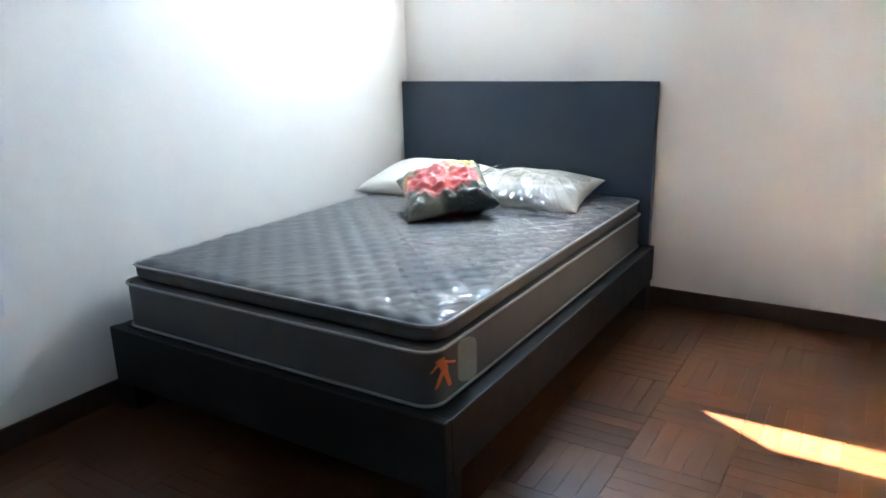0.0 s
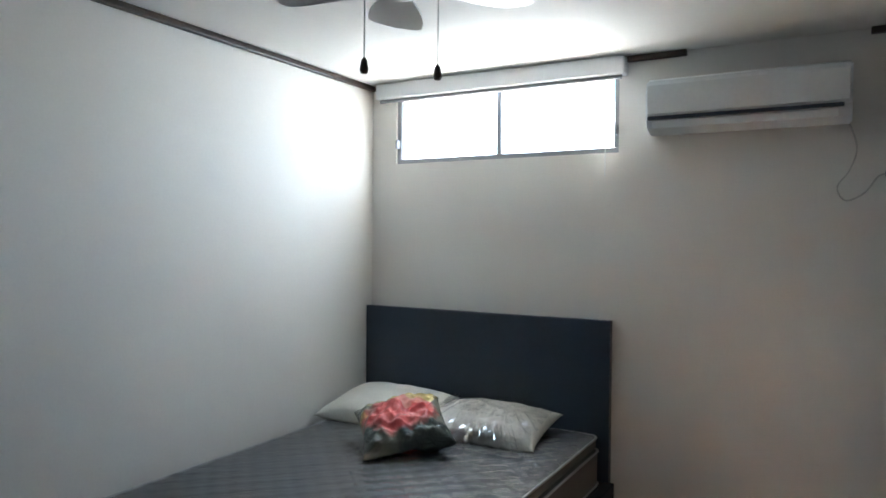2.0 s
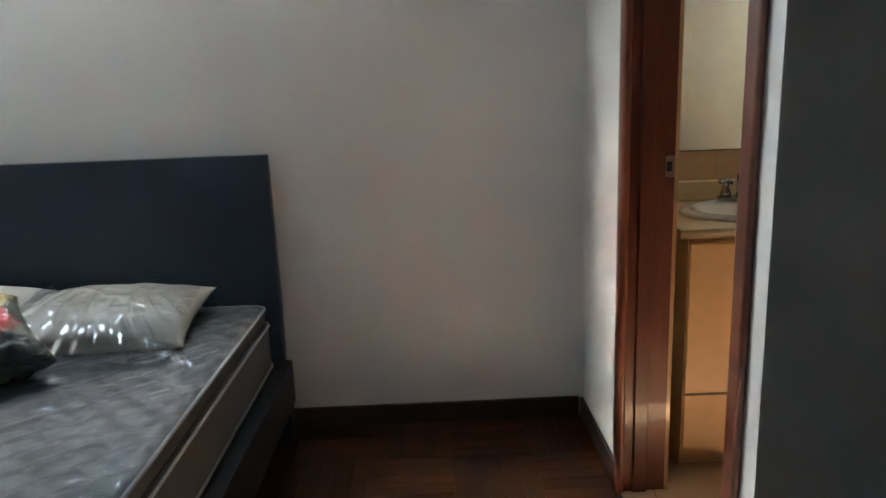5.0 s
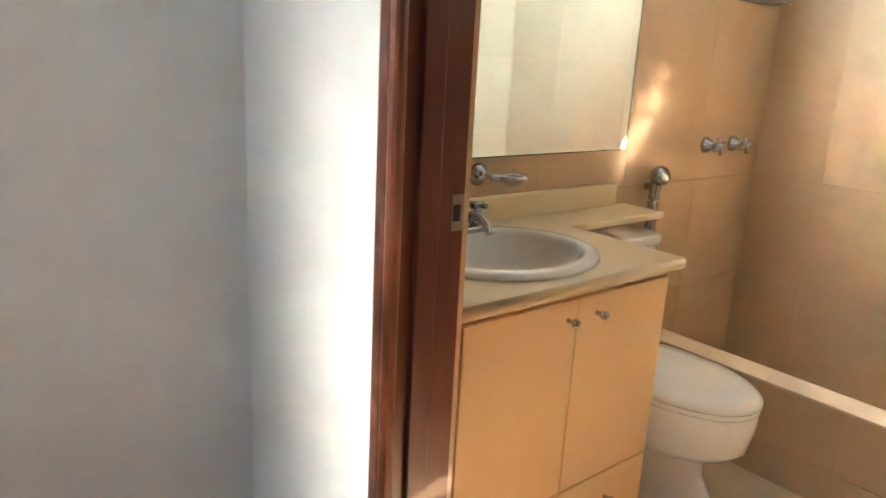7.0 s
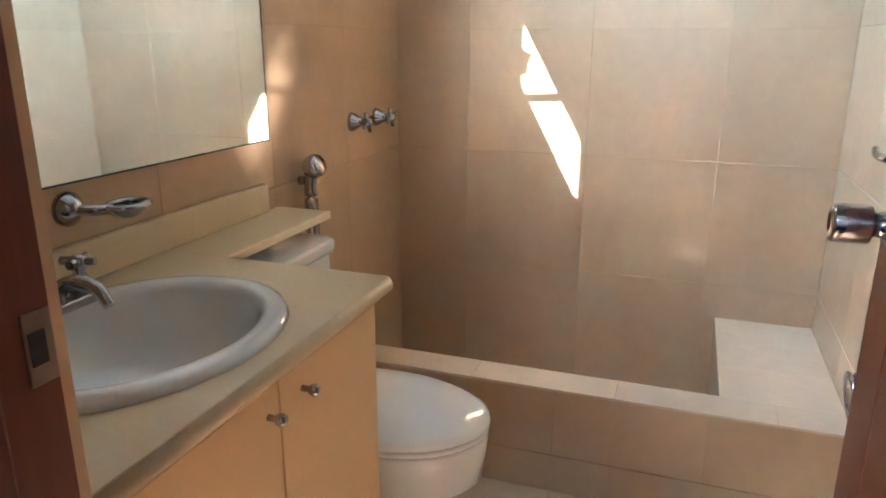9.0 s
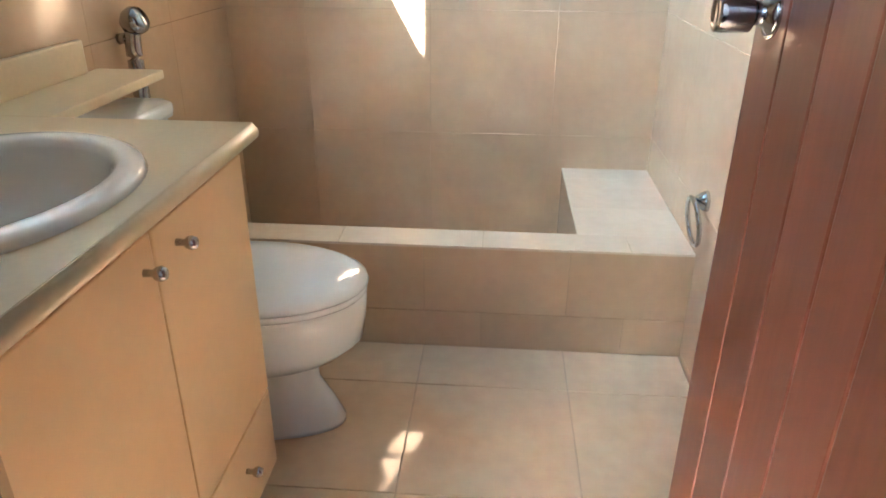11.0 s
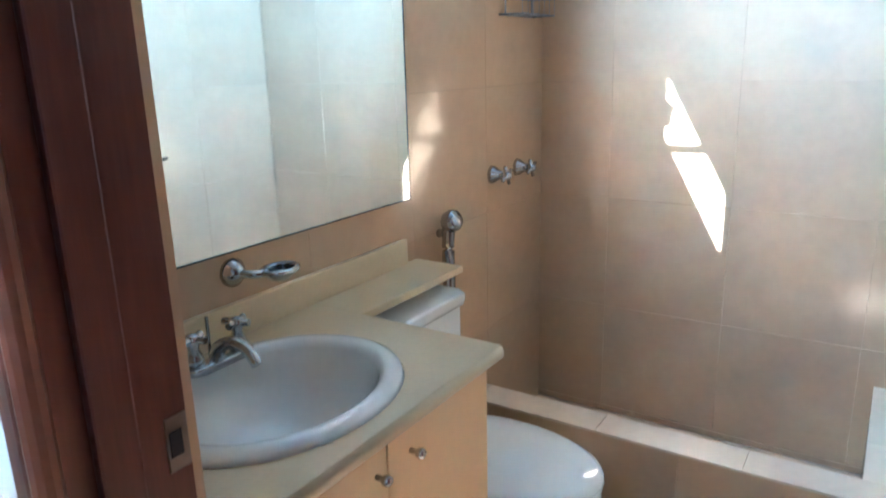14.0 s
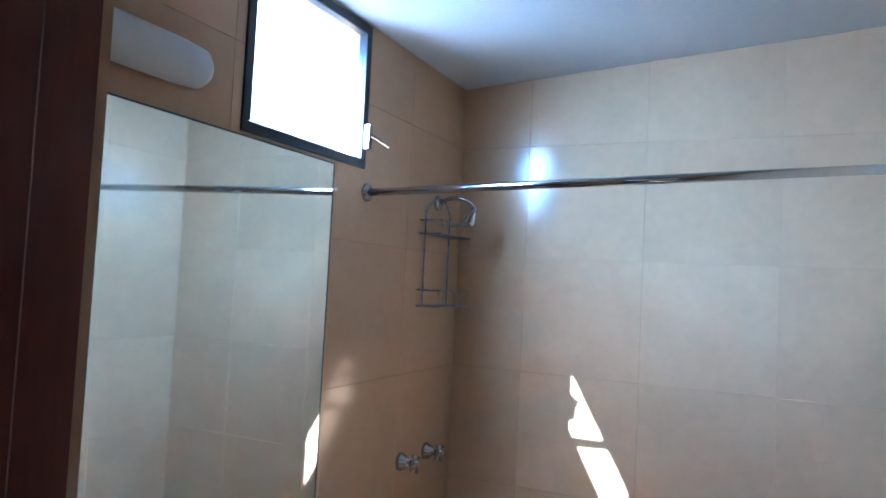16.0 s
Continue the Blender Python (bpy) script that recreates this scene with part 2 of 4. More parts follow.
def lathe(profile, sides=28, m=None, bm=None, sx=1.0, sy=1.0):
    """Turns (radius, height) pairs about z; sx and sy stretch it to an oval."""
    bm = bm or bmesh.new()
    m = m or Matrix()
    rings = []
    for r, z in profile:
        if r < 1e-6:
            rings.append([bm.verts.new(m @ Vector((0, 0, z)))])
        else:
            rings.append([bm.verts.new(m @ Vector((r * sx * math.cos(2 * math.pi * k / sides), r * sy * math.sin(2 * math.pi * k / sides), z)))
                          for k in range(sides)])
    for p, q in zip(rings, rings[1:]):
        for k in range(sides):
            k2 = (k + 1) % sides
            if len(p) == 1 and len(q) > 1:
                bm.faces.new((p[0], q[k], q[k2]))
            elif len(q) == 1 and len(p) > 1:
                bm.faces.new((p[k], q[0], p[k2]))
            elif len(p) > 1:
                bm.faces.new((p[k], q[k], q[k2], p[k2]))
    return bm


def tube(points, r, sides=10, bm=None, closed=False, taper=None):
    """A round bar bent along points."""
    bm = bm or bmesh.new()
    pts = [Vector(p) for p in points]
    n = len(pts)
    rings, up = [], Vector((0, 0, 1))
    for i, p in enumerate(pts):
        a = pts[(i - 1) % n] if closed or i else p
        b = pts[(i + 1) % n] if closed or i < n - 1 else p
        d = (b - a).normalized()
        side = d.cross(up)
        if side.length < 1e-3:
            side = d.cross(Vector((1, 0, 0)))
        side.normalize()
        nor = side.cross(d)
        rr = r * (taper[i] if taper else 1)
        rings.append([bm.verts.new(p + rr * (math.cos(2 * math.pi * k / sides) * side + math.sin(2 * math.pi * k / sides) * nor)) for k in range(sides)])
    pairs = list(zip(rings, rings[1:])) + ([(rings[-1], rings[0])] if closed else [])
    for p, q in pairs:
        for k in range(sides):
            bm.faces.new((p[k], p[(k + 1) % sides], q[(k + 1) % sides], q[k]))
    if not closed:
        bm.faces.new(rings[0])
        bm.faces.new(rings[-1][::-1])
    return bm


def smooth_path(points, steps=6):
    """Points on a soft curve through the given ones."""
    p = [Vector(q) for q in points]
    p = [2 * p[0] - p[1], *p, 2 * p[-1] - p[-2]]
    out = []
    for i in range(1, len(p) - 2):
        for k in range(steps):
            t = k / steps
            a, b, c, d = p[i - 1:i + 3]
            out.append(0.5 * ((2 * b) + (c - a) * t + (2 * a - 5 * b + 4 * c - d) * t * t + (3 * b - a - 3 * c + d) * t ** 3))
    return out + [p[-2]]


def rounded_slab(x0, x1, y0, y1, z0, z1, corner, bevel, steps=6):
    """A slab with rounded corners in plan and softened edges."""
    bm = bmesh.new()
    ring = []
    for cx, cy, a0 in ((x1 - corner, y1 - corner, 0), (x0 + corner, y1 - corner, 90), (x0 + corner, y0 + corner, 180), (x1 - corner, y0 + corner, 270)):
        for k in range(steps + 1):
            a = radians(a0 + 90 * k / steps)
            ring.append((cx + corner * math.cos(a), cy + corner * math.sin(a)))
    low = [bm.verts.new((x, y, z0)) for x, y in ring]
    high = [bm.verts.new((x, y, z1)) for x, y in ring]
    n = len(ring)
    bm.faces.new(low[::-1])
    bm.faces.new(high)
    for k in range(n):
        bm.faces.new((low[k], low[(k + 1) % n], high[(k + 1) % n], high[k]))
    rims = [e for e in bm.edges if abs(e.verts[0].co.z - e.verts[1].co.z) < 1e-6]
    bmesh.ops.bevel(bm, geom=rims, offset=bevel, segments=3, affect="EDGES", profile=0.5)
    return bm


def structure(name, label, bm, material, category="wall"):
    return tagged(part(name, bm, material), label, category, kind="structure")


# ---- the plan ----
WB, H1 = 2.65, 2.43            # bedroom: wall with the bathroom door, ceiling
YM, XF, YR, H2 = 0.05, 5.02, -1.54, 2.53   # bathroom: mirror wall, far wall, wall behind the door, ceiling
XD = 2.805                      # bathroom face of the door wall
D0, D1, DH = -1.375, -0.575, 2.05  # bathroom doorway
BACK, RIGHT = -6.4, 5.2         # bedroom's closing walls
OUT = 0.115                      # outer wall's thickness
WX0, WX1, WZ0, WZ1 = 0.15, 1.475, 1.96, 2.36    # bedroom window
BX0, BX1, BZ0, BZ1 = 3.675, 4.252, 2.06, 2.522  # bathroom window


def wall_with_hole(x0, x1, y0, y1, z0, z1, a0, a1, c0, c1, along="x"):
    bm = bmesh.new()
    if along == "x":
        box(x0, a0, y0, y1, z0, z1, bm=bm), box(a1, x1, y0, y1, z0, z1, bm=bm)
        box(a0, a1, y0, y1, z0, c0, bm=bm), box(a0, a1, y0, y1, c1, z1, bm=bm)
    else:
        box(x0, x1, y0, a0, z0, z1, bm=bm), box(x0, x1, a1, y1, z0, z1, bm=bm)
        if c0 > z0:
            box(x0, x1, a0, a1, z0, c0, bm=bm)
        box(x0, x1, a0, a1, c1, z1, bm=bm)
    return bm


RISE = 0.068                    # the bathroom ceiling climbs away from the window wall


def sloped_ceiling():
    bm = box(XD, XF, YR, YM, H2, H2 + 0.1)
    for v in bm.verts:
        v.co.z += RISE * (YM - v.co.y)
    return bm


structure("wall_north", "off-white painted bedroom wall with a high window", wall_with_hole(-0.15, WB, 0, 0.05, -0.1, 2.7, WX0, WX1, WZ0, WZ1), M_WALL)
structure("wall_west", "plain off-white painted bedroom wall", box(-0.15, -0.02, BACK - 0.15, 0, -0.1, 2.7), M_WALL)
structure("wall_south", "plain off-white wall closing the bedroom", box(-0.02, RIGHT, BACK - 0.15, BACK, -0.1, 2.7), M_WALL)
structure("wall_east", "plain off-white wall closing the bedroom", box(RIGHT, RIGHT + 0.15, BACK - 0.15, YR - 0.144, -0.1, 2.7), M_WALL)
structure("wall_door", "off-white wall holding the bathroom doorway",
          wall_with_hole(WB, XD - 0.004, YR + 0.04, 0.0, -0.1, 2.7, D0 - 0.012, D1 + 0.012, -0.1, DH + 0.012, along="y"), M_WALL)
structure("wall_corner", "off-white outer wall of the bathroom block",
          box(XD, RIGHT, YR - 0.144, YR - 0.008, -0.1, 2.7, bm=box(2.548, XD, YR - 0.144, YR - 0.118, -0.1, 2.7, bm=box(WB, XD, YR - 0.118, YR + 0.04, -0.1, 2.7))), M_WALL)
bath_north = structure("wall_bath_north", "beige glazed tiles round a high window", wall_with_hole(WB, XF + 0.15, YM + 0.008, YM + OUT, -0.1, 2.7, BX0, BX1, BZ0, BZ1), M_GROUT)
bath_east = structure("wall_bath_east", "beige glazed tiles behind the sunken tub", box(XF + 0.008, XF + 0.15, YR - 0.144, YM + 0.008, -0.1, 2.7), M_GROUT)
bath_south = structure("wall_bath_south", "beige glazed tiles beside the tub ledge", box(XD, XF + 0.008, YR - 0.1, YR - 0.008, -0.1, 2.69), M_GROUT)
structure("wall_bath_west", "beige wall round the bathroom doorway",
          wall_with_hole(XD - 0.004, XD + 0.004, YR, YM, 0, H2 + RISE * (YM - YR), D0 - 0.012, D1 + 0.012, 0, DH + 0.012, along="y"), M_TILE)
structure("ceiling_bedroom", "white painted bedroom ceiling", box(-0.02, WB, BACK, 0, H1, H1 + 0.1, bm=box(WB, RIGHT, BACK, YR - 0.144, H1, H1 + 0.1)), M_CEIL, "ceiling")
structure("ceiling_bathroom", "white painted bathroom ceiling, greyed in colour to look dimmer", sloped_ceiling(), M_CEIL_DIM, "ceiling")
floor_bed = structure("floor_bedroom", "dark red-brown parquet floor", box(-0.02, WB, BACK, 0, -0.1, -0.004, bm=box(WB, RIGHT, BACK, YR - 0.144, -0.1, -0.004)), M_GAP, "floor")
floor_bath = structure("floor_bathroom", "glossy beige square floor tiles", box(WB, XF, YR, YM, -0.1, -0.004), M_GROUT, "floor")
hazy = bpy.data.materials.new("bright_haze")
hazy.use_nodes = True
hazy.node_tree.nodes["Principled BSDF"].inputs["Emission Color"].default_value = (0.86, 0.94, 1.0, 1)
hazy.node_tree.nodes["Principled BSDF"].inputs["Emission Strength"].default_value = 0.16
structure("backdrop", "bright hazy sky beyond the bathroom window", box(3.6, 26, 7.0, 7.1, -3.0, 9.5), hazy, "sky")
structure("ground", "ground outside the house", box(-60, 60, 0.3, 120, -3.2, -3.0), M_GROUT, "ground")

# baseboards and ceiling mouldings
structure("baseboard_north", "dark brown wooden baseboard", box(-0.004, WB - 0.016, -0.014, 0, 0, 0.085, 0.004), M_DARK, "baseboard")
structure("baseboard_west", "dark brown wooden baseboard", box(-0.02, -0.006, BACK, -0.016, 0, 0.085, 0.004), M_DARK, "baseboard")
structure("baseboard_east", "dark brown wooden baseboard", box(WB - 0.014, WB, D1 + 0.034, -0.016, 0, 0.085, 0.004), M_DARK, "baseboard")
structure("baseboard_corner", "dark brown wooden baseboard", box(2.56, RIGHT, YR - 0.158, YR - 0.144, 0, 0.085, 0.004), M_DARK, "baseboard")
structure("trim_west", "narrow dark brown ceiling moulding", box(-0.02, 0.01, BACK, -0.03, H1 - 0.03, H1, 0.006), M_DARK, "moulding")
structure("trim_north", "narrow dark brown ceiling moulding", box(-0.02, 1.80, -0.03, 0, H1 - 0.03, H1, 0.006, bm=box(2.545, WB - 0.03, -0.03, 0, H1 - 0.03, H1, 0.006)), M_DARK, "moulding")
structure("trim_east", "narrow dark brown ceiling moulding", box(WB - 0.03, WB, YR + 0.04, 0, H1 - 0.03, H1, 0.006), M_DARK, "moulding")


# ---- windows ----
def window(name, label, x0, x1, y, z0, z1, mull, metal, bar=0.028, deep=0.035):
    w = thing(name, label, "window", (0, 0, 0), kind="structure")
    for n, b in (("frame_bottom", (x0, x1, y, y + deep, z0, z0 + bar)), ("frame_top", (x0, x1, y, y + deep, z1 - bar, z1)),
                 ("frame_side", (x0, x0 + bar, y, y + deep, z0 + bar, z1 - bar)), ("frame_side", (x1 - bar, x1, y, y + deep, z0 + bar, z1 - bar))):
        part(n, box(*b, 0.004), metal, w)
    xs = [x0 + bar, *mull, x1 - bar]
    for m in mull:
        part("mullion", box(m - bar / 2, m + bar / 2, y - 0.004, y + deep, z0 + bar, z1 - bar, 0.004), metal, w)
    for a, b in zip(xs, xs[1:]):
        p = part("pane", box(a, b, y + 0.014, y + 0.018, z0 + bar, z1 - bar), M_GLASS, w)
        p.visible_shadow = False
    return w


win1 = window("window_1", "high aluminium window with two bright panes", WX0, WX1, 0.012, WZ0, WZ1, [0.812], M_ALU)
part("latch", box(WX0 + 0.004, WX0 + 0.02, -0.02, 0.012, 2.05, 2.10, 0.004), M_ALU, win1)
part("latch", box(WX1 - 0.02, WX1 - 0.004, -0.02, 0.012, 2.05, 2.10, 0.004), M_ALU, win1)
win2 = window("window_2", "high dark aluminium bathroom window", BX0, BX1, YM - 0.006, BZ0, BZ1, [], M_BRONZE, 0.03)
latch = part("latch", box(BX1 - 0.026, BX1 - 0.008, YM - 0.03, YM - 0.006, 2.12, 2.20, 0.004), M_CHROME, win2, "chrome latch handle")
part("handle", rod((BX1 - 0.017, YM - 0.028, 2.165), (BX1 + 0.03, YM - 0.07, 2.135), 0.008, 0.006), M_CHROME, latch)


# ---- bathroom doorway ----
def doorway():
    d = thing("door_frame", "varnished red-brown wooden door frame with strike plate", "door frame", (WB, D1, 0))
    def put(name, bm, material, parent=d, label=""):
        ob = part(name, bm, material, parent, label)
        if parent is d:
            ob.matrix_parent_inverse = d.matrix_basis.inverted()
        return ob
    for name, y0, y1 in (("jamb", D1, D1 + 0.012), ("jamb", D0 - 0.012, D0)):
        put(name, box(WB - 0.002, XD - 0.008, y0, y1, 0, DH + 0.012), M_DOORW)
        put("reveal_edge", box(XD - 0.008, XD + 0.0035, y0, y1, 0, DH + 0.012), M_TILE, d, "beige edge of the tiled wall")
    put("head", box(WB - 0.002, XD - 0.008, D0, D1, DH, DH + 0.012), M_DOORW)
    put("stop", box(WB + 0.04, WB + 0.085, D1 - 0.012, D1, 0, DH, 0.003), M_DOORW)
    put("stop", box(WB + 0.04, WB + 0.085, D0, D0 + 0.012, 0, DH, 0.003), M_DOORW)
    for x0, x1, s in ((WB - 0.018, WB - 0.002, -1),):
        put("casing", box(x0, x1, D1 + 0.002, D1 + 0.032, 0, DH + 0.05, 0.005), M_DOORW)
        put("casing", box(x0, x1, D0 - 0.05, D0 - 0.002, 0, DH + 0.05, 0.005), M_DOORW)
        put("casing_head", box(x0, x1, D0 - 0.002, D1 + 0.002, DH + 0.002, DH + 0.05, 0.005), M_DOORW)
    put("casing_bead", tube([(WB - 0.004, D1 - 0.002, 0.0), (WB - 0.004, D1 - 0.002, DH)], 0.014, 12), M_DOORL)
    plate = put("strike_plate", box(WB + 0.119, WB + 0.146, D1 - 0.002, D1 + 0.004, 1.046, 1.110, 0.001), M_STEEL, d, "worn metal strike plate")
    put("latch_hole", box(WB + 0.122, WB + 0.137, D1 - 0.0035, D1 + 0.002, 1.064, 1.093), M_BLACK, plate)


doorway()


def door_leaf():
    d = thing("door_1", "open varnished red-brown plank door with chrome knob", "door", (XD - 0.01, D0 + 0.004, 0), kind="structure")
    w, thick = 0.69, 0.036
    part("core", box(0, w, 0.004, thick - 0.004, 0.01, 2.03, 0.002), M_DOORW, d)
    count = 6
    for k in range(count):
        a, b = k * w / count, (k + 1) * w / count
        bm = box(a + 0.002, b - 0.002, thick - 0.004, thick + 0.002, 0.012, 2.028, 0.003)
        part("plank", bm, M_DOORP, d)
    knob = part("door_knob", lathe([(0.0, 0), (0.030, 0.0), (0.030, 0.006), (0.019, 0.012), (0.016, 0.022), (0.017, 0.026), (0.0255, 0.030), (0.0265, 0.033), (0.0265, 0.072), (0.0255, 0.0755), (0.017, 0.0765), (0.015, 0.0745), (0, 0.0745)],
                m=Matrix.Translation((w - 0.06, thick + 0.002, 1.09)) @ Matrix.Rotation(radians(-90), 4, "X")), M_CHROME, d, "chrome door knob", True)
    part("knob_rose", lathe([(0.0, 0), (0.034, 0.0), (0.034, 0.004), (0, 0.005)], m=Matrix.Translation((w - 0.06, thick + 0.001, 1.09)) @ Matrix.Rotation(radians(-90), 4, "X")), M_CHROME, knob)
    for z in (0.25, 1.0, 1.8):
        part("hinge", rod((-0.004, thick, z), (-0.004, thick, z + 0.08), 0.006), M_STEEL, d)
    d.rotation_euler = (0, 0, radians(0.6))


door_leaf()


# ---- bed ----
def bed():
    b = thing("bed", "dark wooden double bed frame with tall headboard", "bed", (0, 0, 0))
    part("headboard", box(-0.017, 1.46, -0.06, -0.018, 0.02, 1.12, 0.004), M_HEAD, b, "tall flat dark headboard")
    part("side_rail", box(1.44, 1.49, -2.05, -0.06, 0.14, 0.318, 0.006), M_BED, b)
    part("side_rail", box(0.035, 0.075, -2.05, -0.06, 0.14, 0.318, 0.006), M_BED, b)
    part("foot_rail", box(0.035, 1.49, -2.085, -2.05, 0.10, 0.322, 0.006), M_BED, b)
    part("slat_base", box(0.075, 1.44, -2.05, -0.06, 0.27, 0.312), M_BED, b)
    for x, y in ((0.04, -2.08), (1.40, -2.08), (0.04, -0.16), (1.40, -0.16)):
        part("leg", box(x, x + 0.085, y, y + 0.085, 0, 0.27, 0.004), M_BED, b)
    return b


bed()


def quilt_height(x, y):
    """The puffed diamonds of the mattress top."""
    a, c = (x + y) / 0.115, (x - y) / 0.115
    puff = abs(math.sin(math.pi * a) * math.sin(math.pi * c)) ** 0.5
    return 0.546 + 0.0130 * puff + 0.006 * noise.noise((x * 3, y * 3, 0))


def mattress():
    m = thing("mattress", "grey quilted pillow-top mattress in clear plastic on the bed", "mattress", (0, 0, 0))
    x0, x1, y0, y1 = 0.08, 1.415, -2.0, -0.075
    part("body", rounded_slab(x0 - 0.015, x1 + 0.01, y0 - 0.035, y1, 0.314, 0.488, 0.07, 0.014), M_FABRIC, m, "dark grey fabric side", True)
    bm = bmesh.new()
    nx, ny = 90, 130
    grid = []
    for j in range(ny + 1):
        row = []
        for i in range(nx + 1):
            u, v = i / nx, j / ny
            x, y = x0 + 0.004 + u * (x1 - x0 - 0.008), y0 + 0.004 + v * (y1 - y0 - 0.008)
            edge = min(min(u, 1 - u) * (x1 - x0), min(v, 1 - v) * (y1 - y0))
            h = quilt_height(x, y) - 0.012 * math.exp(-edge / 0.012)
            row.append(bm.verts.new((x, y, h)))
        grid.append(row)
    for j in range(ny):
        for i in range(nx):
            bm.faces.new((grid[j][i], grid[j][i + 1], grid[j + 1][i + 1], grid[j + 1][i]))
    part("quilted_top", bm, M_QUILT, m, "quilted grey top under clear plastic", True)
    part("pillow_top", rounded_slab(x0, x1, y0, y1, 0.500, 0.545, 0.06, 0.014), M_FABRIC, m, "", True)

    def ring(z, out=0.0):
        c, pts = 0.06, []
        for cx, cy, a0 in ((x1 - c, y1 - c, 0), (x0 + c, y1 - c, 90), (x0 + c, y0 + c, 180), (x1 - c, y0 + c, 270)):
            for k in range(7):
                a = radians(a0 + 15 * k)
                pts.append((cx + (c + out) * math.cos(a), cy + (c + out) * math.sin(a), z))
        return pts
    for z, out in ((0.322, 0.0), (0.484, 0.0), (0.546, 0.001)):
        loop = ring(z, out)
        if z < 0.5:
            loop = [(x + (0.010 if x > 0.7 else -0.015), y - (0.035 if y < -1 else 0), zz) for x, y, zz in loop]
        part("piping", tube(loop, 0.0055, 8, closed=True), M_PIPING, m, "white piping", True)
    part("seam", rounded_slab(x0 + 0.02, x1 - 0.02, y0 + 0.02, y1 - 0.02, 0.488, 0.504, 0.05, 0.002), M_BED, m)
    t = part("care_tag", rounded_slab(-0.034, 0.034, -0.066, 0.066, 0, 0.003, 0.022, 0.001), M_TAG, m, "grey card tag")
    t.matrix_basis = Matrix.Translation((x1 + 0.024, y0 + 0.125, 0.415)) @ Euler((radians(90), 0, radians(66))).to_matrix().to_4x4()
    fig = bmesh.new()
    for a, b, r in (((-0.006, 0.028), (0.004, -0.004), 0.009), ((0.002, 0.0), (-0.014, -0.045), 0.005), ((0.002, 0.0), (0.012, -0.05), 0.005),
                    ((-0.002, 0.02), (0.022, 0.008), 0.004), ((-0.004, 0.022), (-0.022, 0.0), 0.004)):
        rod((a[0], a[1], 0.0015), (b[0], b[1], 0.0015), r, r * 0.7, 8, bm=fig)
    for v in fig.verts:
        v.co.z = min(max(v.co.z, 0.0), 0.003)
    for v in fig.verts:
        v.co.x, v.co.y = v.co.x * 2.0, v.co.y * 1.15
    t = part("printed_mark", fig, M_ORANGE, m, "orange printed mark")
    t.matrix_basis = Matrix.Translation((x1 + 0.0085, y0 + 0.018, 0.425)) @ Euler((radians(90), 0, radians(72))).to_matrix().to_4x4()


mattress()


def cushion(name, label, material, size, at, rz, tilt=(0, 0), lumps=0.012, seed=0, pinch=0.9, n=28, crease=0.0):
    """A stuffed pillow: two bulging faces meeting in a seam with drawn-in corners."""
    bm = bmesh.new()
    lx, ly, lz = size
    sheets = []
    for s in (1, -1):
        rows = []
        for j in range(n + 1):
            row = []
            for i in range(n + 1):
                u, v = 2 * i / n - 1, 2 * j / n - 1
                dome = max(0.0, (1 - abs(u) ** 2.6) * (1 - abs(v) ** 2.6)) ** 0.5
                x = u * lx / 2 * (1 - 0.10 * (1 - v * v) * abs(u) ** 6 * pinch)
                y = v * ly / 2 * (1 - 0.12 * (1 - u * u) * abs(v) ** 6 * pinch)
                w = noise.noise((u * 1.7 + seed, v * 1.7, s * 3)) * lumps + noise.noise((u * 5 + seed, v * 5, s)) * lumps * 0.4
                if crease:
                    fold = 1 - abs(noise.noise((u * 2.2 + seed + 0.6 * v, v * 3.0 - 0.8 * u, s * 2))) * 2.2
                    w += crease * max(0.0, fold) ** 3 + crease * 0.5 * max(0.0, 1 - abs(noise.noise((u * 6 + seed, v * 6, 4))) * 3) ** 2
                z = s * (lz / 2 * dome) * (1.0 if s > 0 else 0.75) + w * dome
                row.append(bm.verts.new((x, y, z)))
            rows.append(row)
        for j in range(n):
            for i in range(n):
                q = (rows[j][i], rows[j][i + 1], rows[j + 1][i + 1], rows[j + 1][i])
                bm.faces.new(q if s > 0 else q[::-1])
    bmesh.ops.remove_doubles(bm, verts=bm.verts, dist=0.0006)
    ob = part(name, bm, material, None, "", True)
    ob.matrix_basis = Matrix.Translation(at) @ Euler((radians(tilt[0]), radians(tilt[1]), radians(rz))).to_matrix().to_4x4()
    return tagged(ob, label, "pillow")


def film_material(name, ior):
    """Thin clear plastic: what lies below shows through, with sharp gloss on the creases."""
    m = bpy.data.materials.new(name)
    m.use_nodes = True
    nt = m.node_tree
    n, l = nt.nodes.new, nt.links.new
    nt.nodes.remove(nt.nodes["Principled BSDF"])
    clear, gloss, mix, fr = n("ShaderNodeBsdfTransparent"), n("ShaderNodeBsdfGlossy"), n("ShaderNodeMixShader"), n("ShaderNodeFresnel")
    clear.inputs["Color"].default_value = (0.99, 0.99, 0.985, 1)
    gloss.inputs["Roughness"].default_value = 0.02
    fr.inputs["IOR"].default_value = ior
    l(fr.outputs["Fac"], mix.inputs["Fac"])
    l(clear.outputs["BSDF"], mix.inputs[1])
    l(gloss.outputs["BSDF"], mix.inputs[2])
    l(mix.outputs["Shader"], nt.nodes["Material Output"].inputs["Surface"])
    return m


M_FILM = film_material("clear_plastic_film", 1.38)
M_FILM2 = film_material("doubled_plastic_film", 2.2)


